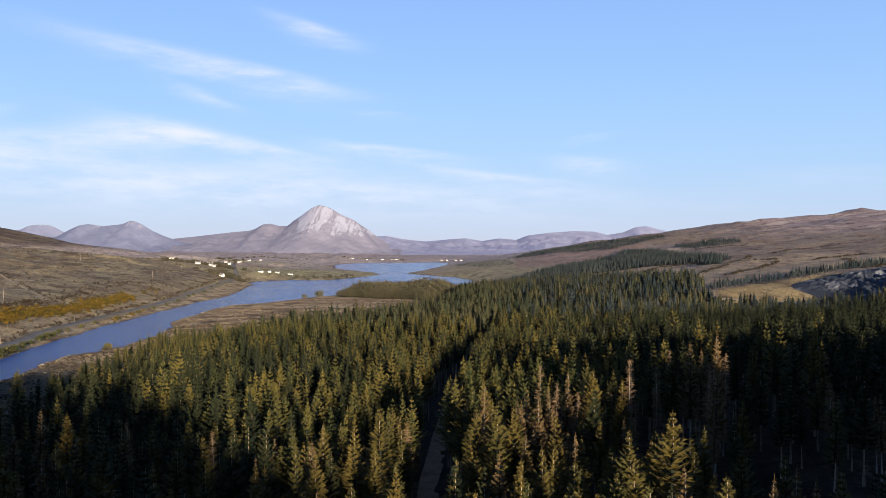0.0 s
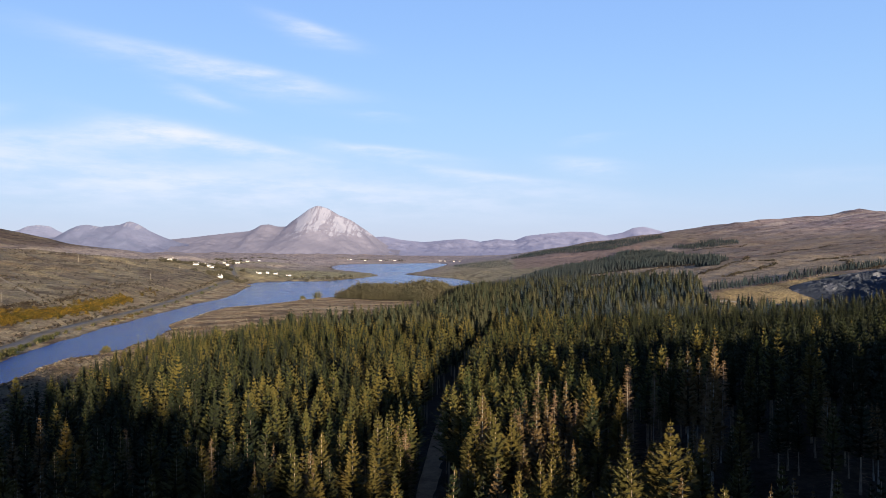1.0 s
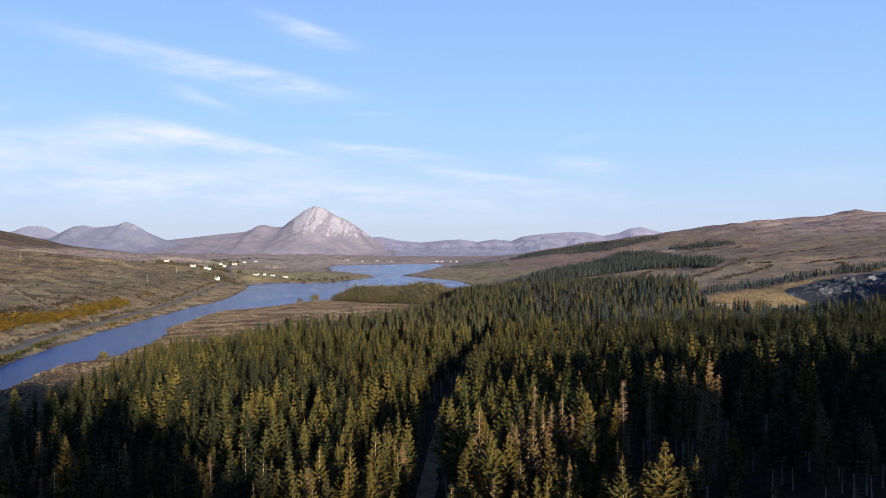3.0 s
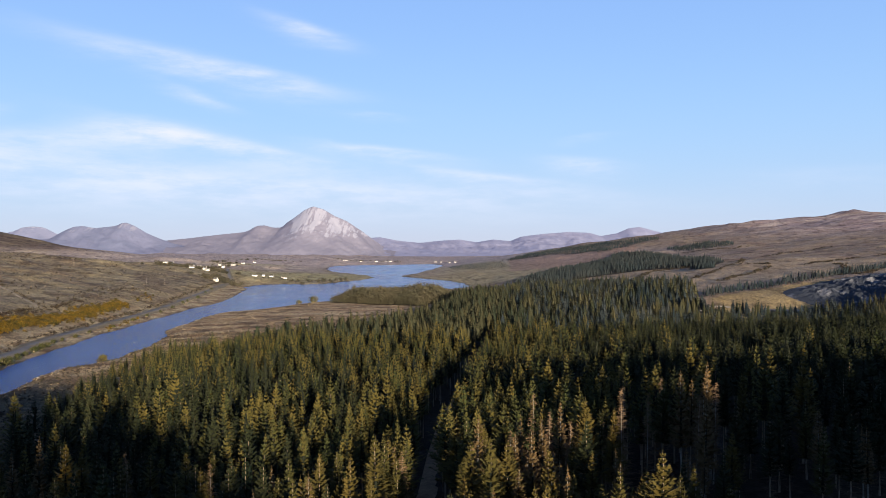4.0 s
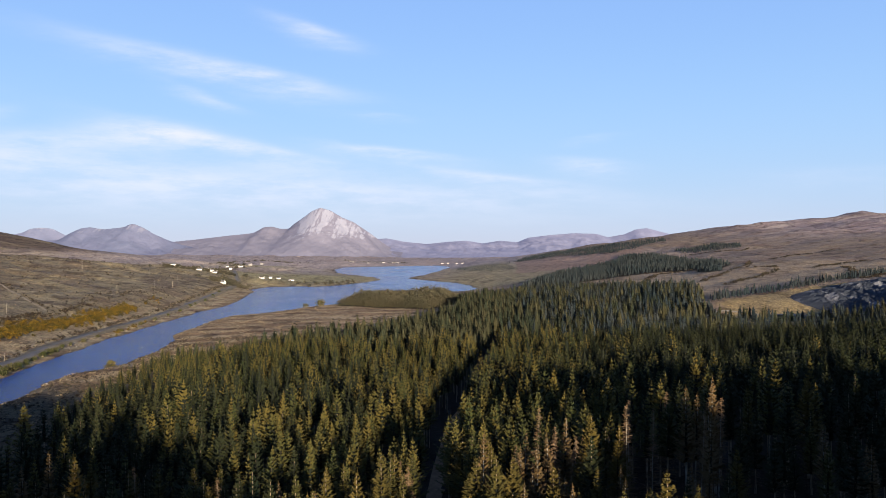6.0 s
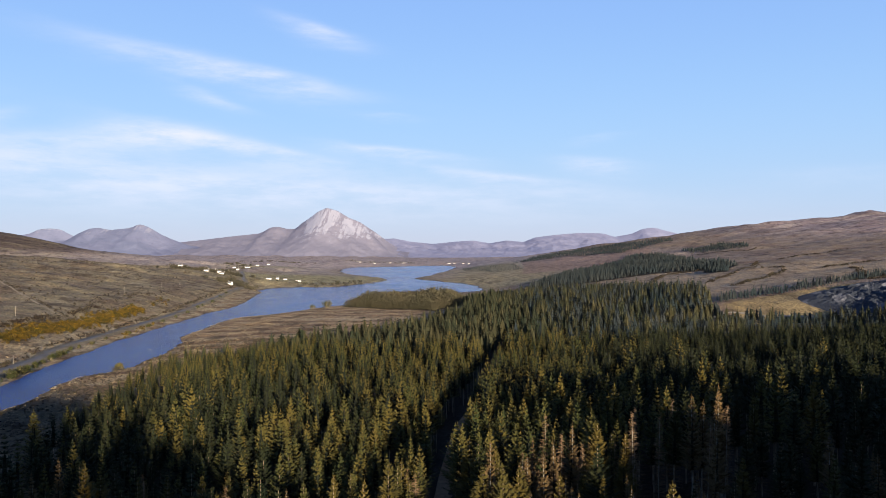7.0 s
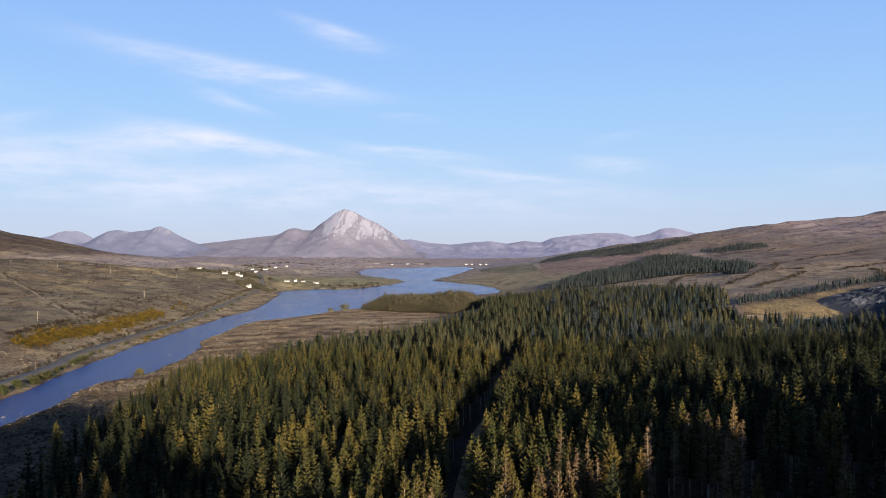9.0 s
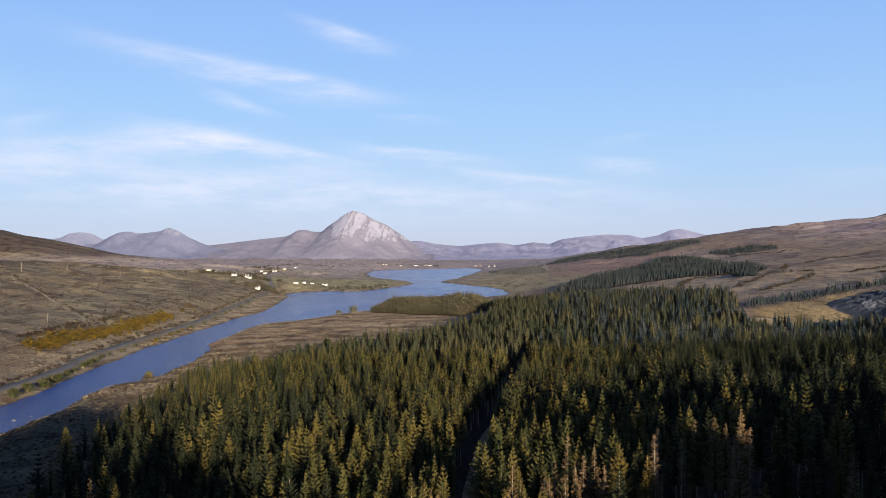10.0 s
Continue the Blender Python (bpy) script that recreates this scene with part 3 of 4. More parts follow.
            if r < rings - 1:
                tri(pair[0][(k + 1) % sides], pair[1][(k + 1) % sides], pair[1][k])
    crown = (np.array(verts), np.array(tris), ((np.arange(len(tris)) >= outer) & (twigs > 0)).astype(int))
    # trunk: tapered, seven-sided, a little crooked
    rings, sides, pts = 6, 7, []
    for r in range(rings):
        f = r / (rings - 1)
        rad = 0.135 * tall / 15 * (1 - 0.90 * f) + 0.10 * (f == 0)
        cx, cy = 0.06 * math.sin(3 * f + seed), 0.06 * math.cos(2.3 * f + seed) - 0.06 * math.cos(seed)
        pts += [(cx * f + rad * math.cos(6.283 * k / sides), cy * f + rad * math.sin(6.283 * k / sides), f * tall * 0.94 - 0.35 * (r == 0)) for k in range(sides)]
    quads = [(r * sides + k, r * sides + (k + 1) % sides, (r + 1) * sides + (k + 1) % sides, (r + 1) * sides + k) for r in range(rings - 1) for k in range(sides)]
    trunk = (np.array(pts), np.array(quads))
    # dead twigs below and just inside the crown
    verts, tris = [], []
    for _ in range(80):
        z = tall * rng.uniform(0.10, bare + 0.22)
        a, span = rng.uniform(0, 6.283), rng.uniform(0.5, 1.7) * wide / 2.4
        out, side = np.array((math.cos(a), math.sin(a), rng.uniform(-0.25, 0.1))), np.array((-math.sin(a), math.cos(a), 0))
        p = np.array((0, 0, z))
        tri(p - side * 0.03, p + side * 0.03 + np.array((0, 0, 0.05)), p + out * span)
        for s in (0.45, 0.7):
            tri(p + out * span * s, p + out * span * (s + 0.06), p + out * span * (s + 0.25) + side * span * 0.3 * rng.choice((-1, 1)) + np.array((0, 0, -0.05)))
    return crown, trunk, (np.array(verts), np.array(tris))


def part(name, me, parent, label=""):
    ob = new(name, me)
    ob.parent = parent
    return tagged(ob, label)


def scatter(outline, gap, seed, keep=1.0):
    """Jittered planting spots inside an outline."""
    rng = np.random.RandomState(seed)
    centre = (outline.min(0) + outline.max(0)) / 2
    reach = np.linalg.norm(outline - centre, axis=1).max()
    gx, gy = np.meshgrid(np.arange(-reach, reach, gap), np.arange(-reach, reach, gap))
    gx[1::2] += gap / 2
    gx, gy = gx + rng.uniform(-0.42, 0.42, gx.shape) * gap, gy + rng.uniform(-0.42, 0.42, gx.shape) * gap
    x = (centre[0] + 0.845 * gx - 0.535 * gy).ravel()          # rows run aslant to the valley
    y = (centre[1] + 0.535 * gx + 0.845 * gy).ravel()
    ok = inside(x, y, outline) & (rng.uniform(0, 1, x.size) < keep)
    return x[ok], y[ok]


def stand(name, x, y, tops, kinds, mat, label, seed):
    """Many trees as one joined mesh; tops: their heights; kinds: unit trees of ONE metre scale to choose from."""
    rng = np.random.RandomState(seed)
    z = height(x, y) - 0.1
    verts, tris, cores, base = [], [], [], 0
    pick, turn = rng.randint(0, len(kinds), len(x)), rng.uniform(0, 6.283, len(x))
    fat = rng.uniform(0.85, 1.15, len(x))
    for k, (v, t, *core) in enumerate(kinds):
        idx = np.where(pick == k)[0]
        if not len(idx):
            continue
        c, s = np.cos(turn[idx])[:, None], np.sin(turn[idx])[:, None]
        size = tops[idx][:, None]
        px = (v[:, 0] * c - v[:, 1] * s) * size * fat[idx][:, None] + x[idx][:, None]
        py = (v[:, 0] * s + v[:, 1] * c) * size * fat[idx][:, None] + y[idx][:, None]
        pz = v[:, 2] * size + z[idx][:, None]
        verts.append(np.stack([px, py, pz], -1).reshape(-1, 3))
        tris.append((t[None] + (np.arange(len(idx)) * len(v))[:, None, None] + base).reshape(-1, 3))
        base += len(idx) * len(v)
        cores.append(np.tile(core[0] if core else np.zeros(len(t), int), len(idx)))
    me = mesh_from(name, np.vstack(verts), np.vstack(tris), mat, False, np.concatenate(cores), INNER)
    return tagged(new(name, me), label, "trees", kind="stuff")


def unit(seed, whorls, arms, twigs, bare, wide):
    """A spruce scaled to one metre, with its trunk as triangles of the same mesh left out."""
    (v, t, core), _, _ = spruce(seed, 15.0, whorls, arms, twigs, bare, wide)
    return v / 15.0, t, core


def tree_tops(x, y, rng):
    """Heights of plantation trees: taller in patches."""
    tall = 14.3 + 1.6 * lumps(x, y, 45, 31, 3) + rng.normal(0, 1.5, len(x))
    tall = tall * (1 - 0.45 * bell(x, y, 160, 425, 45, 28))
    return np.clip(tall * (1 - 0.25 * step(400, 800, y)) * (1 - 0.35 * step(-60, -100, x) * step(120, 240, y)), 5.5, 18.5)


def build_forest():
    rng = np.random.RandomState(5)
    x, y = scatter(FOREST, 4.3, 41, 0.97)
    wide = 2.7 - 0.5 * step(120, 132, y) + 1.5 * step(146, 172, y) - 1.0 * step(300, 360, y) + 0.4 * lumps(x, y, 12, 40, 2)
    ok = away(x, y, TRACK) > wide
    # storm gaps in the stand
    for cx, cy, rx, ry in ((28, 118, 4, 9), (78, 128, 8, 10), (62, 106, 7, 7), (48, 150, 6, 9), (70, 170, 9, 7), (40, 96, 5, 8), (90, 250, 27, 14), (-38, 106, 4, 5), (-12, 104, 3.5, 5), (24, 260, 5, 9), (-60, 120, 4, 6), (112, 300, 14, 7)):
        ok &= ((x - cx) / rx) ** 2 + ((y - cy) / ry) ** 2 > rng.uniform(0.7, 1.1, len(x))
    # out-of-view trees are kept below y 55 to cast shade
    ok &= (x < 0.53 * np.maximum(y, 60) + 30) & (x > -0.62 * np.maximum(y, 60) - 25) & ((y > 55) | (np.abs(x - 10) < 80))
    # thinly stocked hollow with slim young trees
    thin = step(0.9, 0.5, ((x - 50) / 27) ** 2 + ((y - 100) / 24) ** 2)
    ok &= rng.uniform(0, 1, len(x)) > 0.45 * thin
    x, y, thin = x[ok], y[ok], thin[ok]
    tops = tree_tops(x, y, rng) * (1 - 0.22 * thin)
    near = (y > 66) & (y < 128) & (np.abs(x) < 12 + 0.53 * y)
    # near trees, one by one
    kinds = []
    for k in range(7):
        crown, trunk, twigs = spruce(50 + k, 15.0, 17, 7, 5, 0.28 + 0.05 * (k % 3), 2.6 + 0.2 * (k % 4))
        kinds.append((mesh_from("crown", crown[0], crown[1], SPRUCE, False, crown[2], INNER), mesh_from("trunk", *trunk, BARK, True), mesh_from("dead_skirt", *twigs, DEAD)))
    # near spruces again, with the needles that have shade in their colour
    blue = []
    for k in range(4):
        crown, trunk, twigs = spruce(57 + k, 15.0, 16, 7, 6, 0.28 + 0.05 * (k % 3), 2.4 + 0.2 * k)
        blue.append((mesh_from("crown", crown[0], crown[1], SPRUCE_DIM, False, crown[2], INNER), mesh_from("trunk", *trunk, BARK, True), mesh_from("dead_skirt", *twigs, DEAD)))
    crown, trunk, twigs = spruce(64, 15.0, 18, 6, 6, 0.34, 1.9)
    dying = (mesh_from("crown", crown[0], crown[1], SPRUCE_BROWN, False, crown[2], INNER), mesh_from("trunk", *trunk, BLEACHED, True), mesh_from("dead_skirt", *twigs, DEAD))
    z = height(x[near], y[near])
    for i, (tx, ty, tz, top) in enumerate(zip(x[near], y[near], z, tops[near])):
        tree = new("spruce_tree")
        tree.matrix_world = pose(tx, ty, tz, rng.uniform(-1.5, 1.5), rng.uniform(-1.5, 1.5), rng.uniform(0, 360)) @ Matrix.Diagonal((top / 15 * rng.uniform(0.88, 1.12),) * 2 + (top / 15, 1))
        size = "tall" if top > 15.6 else "young" if top < 13 else "full-grown"
        beside = " beside the gravel track" if abs(tx + 3) < 6 else " in the dense plantation"
        brown = ((tx - 20) / 17) ** 2 + ((ty - 121) / 18) ** 2 < 1 and rng.uniform() < 0.45 or rng.uniform() < 0.09
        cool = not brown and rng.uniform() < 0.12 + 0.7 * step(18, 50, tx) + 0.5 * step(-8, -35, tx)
        tagged(tree, size + (" browning spruce with thin dying crown" if brown else " shade-dark blue-green spruce" if cool else " dark green spruce with olive sprays") + beside, "tree", "spruces of the plantation")
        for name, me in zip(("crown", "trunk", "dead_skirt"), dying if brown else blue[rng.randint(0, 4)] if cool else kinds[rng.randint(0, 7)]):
            piece = part(name, me, tree, "brown dead lower twigs" if name == "dead_skirt" else "")
            if name == "dead_skirt":
                tagged(piece, kind="stuff")
    rest = ~near
    mid = rest & (y >= 60) & (y < 195) & (np.abs(x) < 16 + 0.56 * y)
    deep = rest & ~mid & (y > 100) & (y < 330) & (np.abs(x) < 20 + 0.56 * y)
    far = rest & ~mid & ~deep
    # bluer needles, darkened to paint shade, on the rising slope and along the river
    dimmed = rng.uniform(0, 1, len(x)) < 0.96 * step(12, 75, x) + 0.7 * step(-12, -42, x) * step(330, 180, y)
    dull = dimmed & (rng.uniform(0, 1, len(x)) < 0.5)
    mids = [unit(70 + k, 13, 6, 3, 0.36, 2.5 + 0.13 * k) for k in range(6)]
    deeps = [unit(80 + k, 10, 6, 1, 0.36, 2.55 + 0.14 * k) for k in range(5)]
    fars = [unit(90 + k, 6, 5, 0, 0.32, 2.7 + 0.15 * k) for k in range(4)]
    stand("spruce_stand", x[mid & ~dimmed], y[mid & ~dimmed], tops[mid & ~dimmed], mids, SPRUCE_FAR, "dense plantation of dark green and olive spruces", 1)
    stand("spruce_stand", x[deep & ~dimmed], y[deep & ~dimmed], tops[deep & ~dimmed], deeps, SPRUCE_FAR, "dense spruce plantation running up to the moor", 2)
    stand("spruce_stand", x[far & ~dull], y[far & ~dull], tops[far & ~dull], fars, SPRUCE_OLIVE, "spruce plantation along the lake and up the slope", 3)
    stand("sitka_stand", x[far & dull], y[far & dull], tops[far & dull], fars, SPRUCE_COOL, "haze-blue dark spruces at the far end of the plantation", 7)
    stand("sitka_stand", x[mid & dimmed], y[mid & dimmed], tops[mid & dimmed], mids, SPRUCE_DIM, "dense blue-green spruces of the plantation, darkened in colour for shade", 5)
    stand("sitka_stand", x[deep & dimmed], y[deep & dimmed], tops[deep & dimmed], deeps, SPRUCE_DIM, "shade-darkened blue-green spruces in front of the clearing", 6)
    # trunks of the stand behind the near trees
    tall_ones = mid | deep
    tx, ty, tt = x[tall_ones], y[tall_ones], tops[tall_ones]
    ring = np.array([(math.cos(2.094 * k), math.sin(2.094 * k)) for k in range(3)])
    v = np.array([(0.011 * a, 0.011 * b, -0.02) for a, b in ring] + [(0.003 * a, 0.003 * b, 0.8) for a, b in ring])
    t = np.array([f for k in range(3) for f in ((k, (k + 1) % 3, 3 + k), ((k + 1) % 3, 3 + (k + 1) % 3, 3 + k))])
    stand("spruce_trunks", tx, ty, tt, [(v, t)], BARK, "slim grey-brown spruce trunks in the stand", 1)
    # woods farther off
    fars = [unit(95 + k, 5, 4, 0, 0.12, 2.5 + 0.3 * k) for k in range(4)]
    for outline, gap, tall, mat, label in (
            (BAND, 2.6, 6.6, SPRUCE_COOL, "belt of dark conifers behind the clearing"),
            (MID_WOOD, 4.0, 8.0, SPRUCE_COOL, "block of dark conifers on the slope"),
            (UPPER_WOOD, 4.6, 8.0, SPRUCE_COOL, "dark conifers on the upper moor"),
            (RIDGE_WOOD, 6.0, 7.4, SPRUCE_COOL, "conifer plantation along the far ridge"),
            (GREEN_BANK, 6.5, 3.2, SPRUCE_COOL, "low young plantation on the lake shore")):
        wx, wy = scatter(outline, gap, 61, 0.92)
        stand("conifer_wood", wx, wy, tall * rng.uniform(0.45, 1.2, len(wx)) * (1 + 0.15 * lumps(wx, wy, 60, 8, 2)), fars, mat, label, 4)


def build_track():
    line = TRACK
    side = np.gradient(line, axis=0)
    side = np.stack([side[:, 1], -side[:, 0]], 1) / np.linalg.norm(side, axis=1)[:, None]
    offs = np.array((-1.8, -1.5, -0.8, 0, 0.8, 1.5, 1.8))
    lift = np.array((-0.05, 0.10, 0.07, 0.13, 0.07, 0.10, -0.05))
    p = line[:, None, :] + side[:, None, :] * offs[None, :, None]
    z = height(p[..., 0].ravel(), p[..., 1].ravel()).reshape(p.shape[:2])
    z = z.mean(1, keepdims=True) * 0.7 + z * 0.3 + lift[None] + 0.06
    me = mesh_from("forest_track", np.dstack([p, z]).reshape(-1, 3), sheet(len(offs), len(line))[:, ::-1], GRAVEL, True)
    tagged(new("forest_track", me), "pale gravel track with two worn wheel ruts through the spruces", "track", kind="structure")


build_forest()
build_track()


# ---- smaller growth ----
ASPHALT = mottled("worn asphalt", (0.080, 0.077, 0.075), (0.135, 0.130, 0.124), 0.6, 0.85, 0.2, 0.01)
PALE_PATH = mottled("bleached path gravel", (0.152, 0.1254, 0.0912), (0.2432, 0.2052, 0.152), 0.8, 0.95)
VERGE = mottled("gravel verge", (0.076, 0.0646, 0.0456), (0.1748, 0.1482, 0.1064), 0.8, 0.95)
POLE_WOOD = mottled("weathered pole wood", (0.152, 0.1368, 0.114), (0.2584, 0.2356, 0.1976), 2.0, 0.85)
CERAMIC = mottled("brown insulator glaze", (0.076, 0.0456, 0.0304), (0.1216, 0.076, 0.0532), 8.0, 0.3, 0.0)
RENDER = mottled("whitewashed wall", (0.442, 0.4335, 0.4165), (0.578, 0.5695, 0.5525), 0.8, 0.85, 0.15, 0.01)
SLATE = mottled("grey slate roof", (0.0608, 0.0608, 0.0684), (0.1216, 0.1178, 0.1216), 1.4, 0.7, 0.4, 0.03)
PAINT = mottled("dark door paint", (0.0456, 0.038, 0.0304), (0.0912, 0.0608, 0.0456), 2.0, 0.5, 0.05)
HEATH = foliage("heather and dead bracken", (0.0106, 0.0084, 0.0076), (0.038, 0.0274, 0.0198), (0.035, 0.0304, 0.0198), 0.05, False)
SEDGE = foliage("bleached sedge", (0.0912, 0.0684, 0.0456), (0.228, 0.19, 0.1292), (0.1672, 0.1254, 0.0798), 0.05, False)
GORSE = foliage("gorse spines", (0.0091, 0.0122, 0.0046), (0.0418, 0.035, 0.0099), (0.0646, 0.0418, 0.0091), 0.09, False)
BLOOM = foliage("gorse bloom", (0.076, 0.0471, 0.0046), (0.1976, 0.1254, 0.0091), (0.1444, 0.0851, 0.0076), 0.09, False)


def quarried_rock():
    """Rock coloured dark and bluish in place of shade, with pale fresh faces and runs of rubble."""
    m, n, bsdf = material("quarried rock darkened for shade")
    place = n.add("ShaderNodeNewGeometry").outputs["Position"]
    runs = n.noise(n.stretch(place, 1.3, 0.4, 0.3), 0.085, 5, 0.62)
    grain = n.noise(place, 0.9, 6, 0.7)
    # dark blue-grey carries the quarry's shade; the rock itself stands in the sun
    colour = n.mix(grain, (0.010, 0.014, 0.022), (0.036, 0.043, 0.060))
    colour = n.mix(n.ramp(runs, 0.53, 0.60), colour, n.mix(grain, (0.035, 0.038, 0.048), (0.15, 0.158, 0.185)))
    n.put(bsdf.inputs["Base Color"], colour)
    bsdf.inputs["Roughness"].default_value = 0.9
    bsdf.inputs["Specular IOR Level"].default_value = 0.15
    bumped(n, bsdf, grain, 0.9, 0.8)
    return m


ROCK = quarried_rock()
STONE = mottled("lichened granite", (0.091, 0.087, 0.082), (0.182, 0.173, 0.160), 1.2, 0.9, 0.6, 0.05)

GLASS, glass_nodes, glass_bsdf = material("window glass")
glass_bsdf.inputs["Base Color"].default_value = (0.03, 0.035, 0.04, 1)
glass_bsdf.inputs["Roughness"].default_value = 0.06


def bush(seed, leaves, flat=0.75, size=0.30):
    """A rounded shrub of one metre: leaf sprays on an uneven mound, denser outside."""
    rng = np.random.RandomState(seed)
    verts, tris = [], []
    lobes = [(rng.uniform(-0.28, 0.28), rng.uniform(-0.28, 0.28), rng.uniform(0.28, 0.55), rng.uniform(0.30, 0.48)) for _ in range(5)]
    for i in range(leaves):
        cx, cy, cz, r = lobes[i % 5]
        d = rng.normal(0, 1, 3)
        d /= np.linalg.norm(d)
        p = np.array((cx, cy, cz * flat)) + d * r * rng.uniform(0.6, 1.05) * np.array((1, 1, flat))
        p[2] = max(p[2], 0.02)
        a, b = rng.normal(0, 1, 3), rng.normal(0, 1, 3)
        a, b = a / np.linalg.norm(a) * size * rng.uniform(0.5, 1), b / np.linalg.norm(b) * size * rng.uniform(0.5, 1)
        tris.append((len(verts), len(verts) + 1, len(verts) + 2))
        verts += [p - a * 0.5, p + a * 0.5, p + b]
    return np.array(verts), np.array(tris)


def along(line, spread, count, rng):
    """Random spots beside a line of points."""
    line = np.asarray(line, float)
    gaps = np.linalg.norm(np.diff(line, axis=0), axis=1)
    run = np.concatenate([[0], np.cumsum(gaps)])
    at = rng.uniform(0, run[-1], count)
    return np.interp(at, run, line[:, 0]) + rng.normal(0, spread, count), np.interp(at, run, line[:, 1]) + rng.normal(0, spread, count)


def build_growth():
    rng = np.random.RandomState(77)
    small = [bush(k, 16, 0.8, 0.5) for k in range(4)]
    rich = [bush(10 + k, 60, 0.8, 0.32) for k in range(4)]
    # gorse in bloom above the road
    gx, gy = along([(-214, 400), (-219, 440), (-219, 470), (-219, 512), (-225, 575), (-229, 622)], 3.4, 900, rng)
    hx, hy = along([(-228, 640), (-233, 668), (-236, 700)], 3.0, 26, rng)
    kx, ky = along([(-188, 478), (-193, 520), (-197, 560)], 1.3, 34, rng)
    x, y = np.concatenate([gx, hx, kx]), np.concatenate([gy, hy, ky])
    tall = rng.uniform(1.2, 3.0, len(x)) * np.where(np.arange(len(x)) < 900, 0.9, 0.7)
    stand("gorse_thicket", x, y, tall, rich, GORSE, "gorse thicket of dark spiny stems above the road", 11)
    pick = rng.uniform(0, 1, len(x)) < 0.6
    stand("gorse_bloom", x[pick], y[pick], tall[pick] * 1.06, [bush(30 + k, 60, 0.84, 0.17) for k in range(3)], BLOOM, "mustard-yellow gorse bloom on the thicket", 11)
    # dark heather and bracken over the hillside, thicker along old banks
    x, y = rng.uniform(-620, -205, 5200), rng.uniform(330, 1500, 5200)
    keep = (lumps(x, y, 75, 33, 4) > 0.13) & (-x < 0.62 * y) & (away(x, y, ROAD) > 12)
    x, y = x[keep], y[keep]
    bx, by = along([(-226, 430), (-229, 470), (-236, 526), (-241, 581)], 1.5, 150, rng)
    cx, cy = along([(-240, 560), (-250, 620), (-256, 680), (-248, 720)], 8, 170, rng)
    dx, dy = along([(-560, 860), (-500, 900), (-440, 960), (-400, 1000)], 26, 260, rng)
    ex, ey = along(ROAD[10:70] + np.array((-6.5, 0)), 1.2, 620, rng)
    fx, fy = along([(-407, 734), (-349, 649), (-298, 587), (-242, 518)], 0.9, 110, rng)
    ix, iy = along([(-228, 412), (-229, 430), (-233, 462), (-236, 498)], 1.0, 170, rng)
    x, y = np.concatenate([x, bx, cx, dx, ex, fx, ix]), np.concatenate([y, by, cy, dy, ey, fy, iy])
    stand("heather_clumps", x, y, rng.uniform(0.6, 2.0, len(x)), small, HEATH, "dark heather and dead bracken on the hillside", 12)
    x, y = rng.uniform(-520, -200, 9000), rng.uniform(330, 1150, 9000)
    keep = (lumps(x, y, 60, 37, 4) < 0.05) & (-x < 0.62 * y) & (away(x, y, ROAD) > 9) & (shore(x, y) > 4)
    x, y = x[keep], y[keep]
    stand("moor_grass", x, y, rng.uniform(0.3, 0.9, len(x)), [bush(54 + k, 6, 0.6, 0.7) for k in range(3)], SEDGE, "bleached moor grass tussocks on the hillside", 19)
    # scrub along the streams of the moor and on the slopes to the right of the lake
    lines = ([(183, 810), (210, 905), (247, 973), (284, 995)], [(197, 686), (228, 764), (262, 823), (316, 930), (356, 1038)],
             [(204, 641), (232, 688), (264, 741), (295, 787), (312, 844), (289, 827)], [(410, 1490), (445, 1432), (514, 1502)], [(330, 790), (380, 850), (470, 900)],
             [(400, 1100), (520, 1200), (640, 1260)], [(266, 590), (300, 640), (348, 773)], [(275, 575), (318, 640), (360, 700)])
    spots = [along(l, 1.8, 200, rng) for l in lines]
    mx, my = rng.uniform(160, 1100, 1600), rng.uniform(620, 2250, 1600)
    keep = (lumps(mx, my, 130, 35, 4) > 0.24) & (mx < 0.62 * my)
    x, y = np.concatenate([s[0] for s in spots] + [mx[keep]]), np.concatenate([s[1] for s in spots] + [my[keep]])
    tall = np.concatenate([rng.uniform(0.9, 2.6, 200 * len(lines)), rng.uniform(0.5, 1.2, keep.sum())])
    stand("moor_scrub", x, y, tall, small, HEATH, "low dark scrub along the moor streams", 13)
    # bleached sedge on the flats and along the banks
    x, y = rng.uniform(-262, 10, 26000), 225 + 820 * rng.uniform(0, 1, 26000) ** 1.4
    s = shore(x, y)
    keep = (s > 0.3) & (s < 46) & ~inside(x, y, FOREST) & ~inside(x, y, SMALL_WOOD) & (away(x, y, ROAD) > 5) & (lumps(x, y, 22, 36, 3) > -0.2)
    x, y = x[keep][:10000], y[keep][:10000]
    stand("sedge_tussocks", x, y, rng.uniform(0.35, 0.95, len(x)), [bush(50 + k, 7, 0.7, 0.6) for k in range(3)], SEDGE, "bleached sedge tussocks on the river flats", 14)
    cx, cy = scatter(CLEARING, 2.6, 15, 0.8)
    stand("clearing_brash", cx, cy, rng.uniform(0.2, 0.55, len(cx)), [bush(60 + k, 8, 0.6, 0.6) for k in range(3)], SEDGE, "straw-coloured brash on the clear-felled slope", 16)
    # rushes and dead bracken of the dark marsh by the trees
    x, y = rng.uniform(-142, -62, 5200), rng.uniform(120, 460, 5200)
    keep = (shore(x, y) > 1.5) & ~inside(x, y, FOREST)
    stand("marsh_rushes", x[keep], y[keep], rng.uniform(0.4, 1.1, keep.sum()), small, HEATH, "brown rushes and bracken on the marsh", 17)
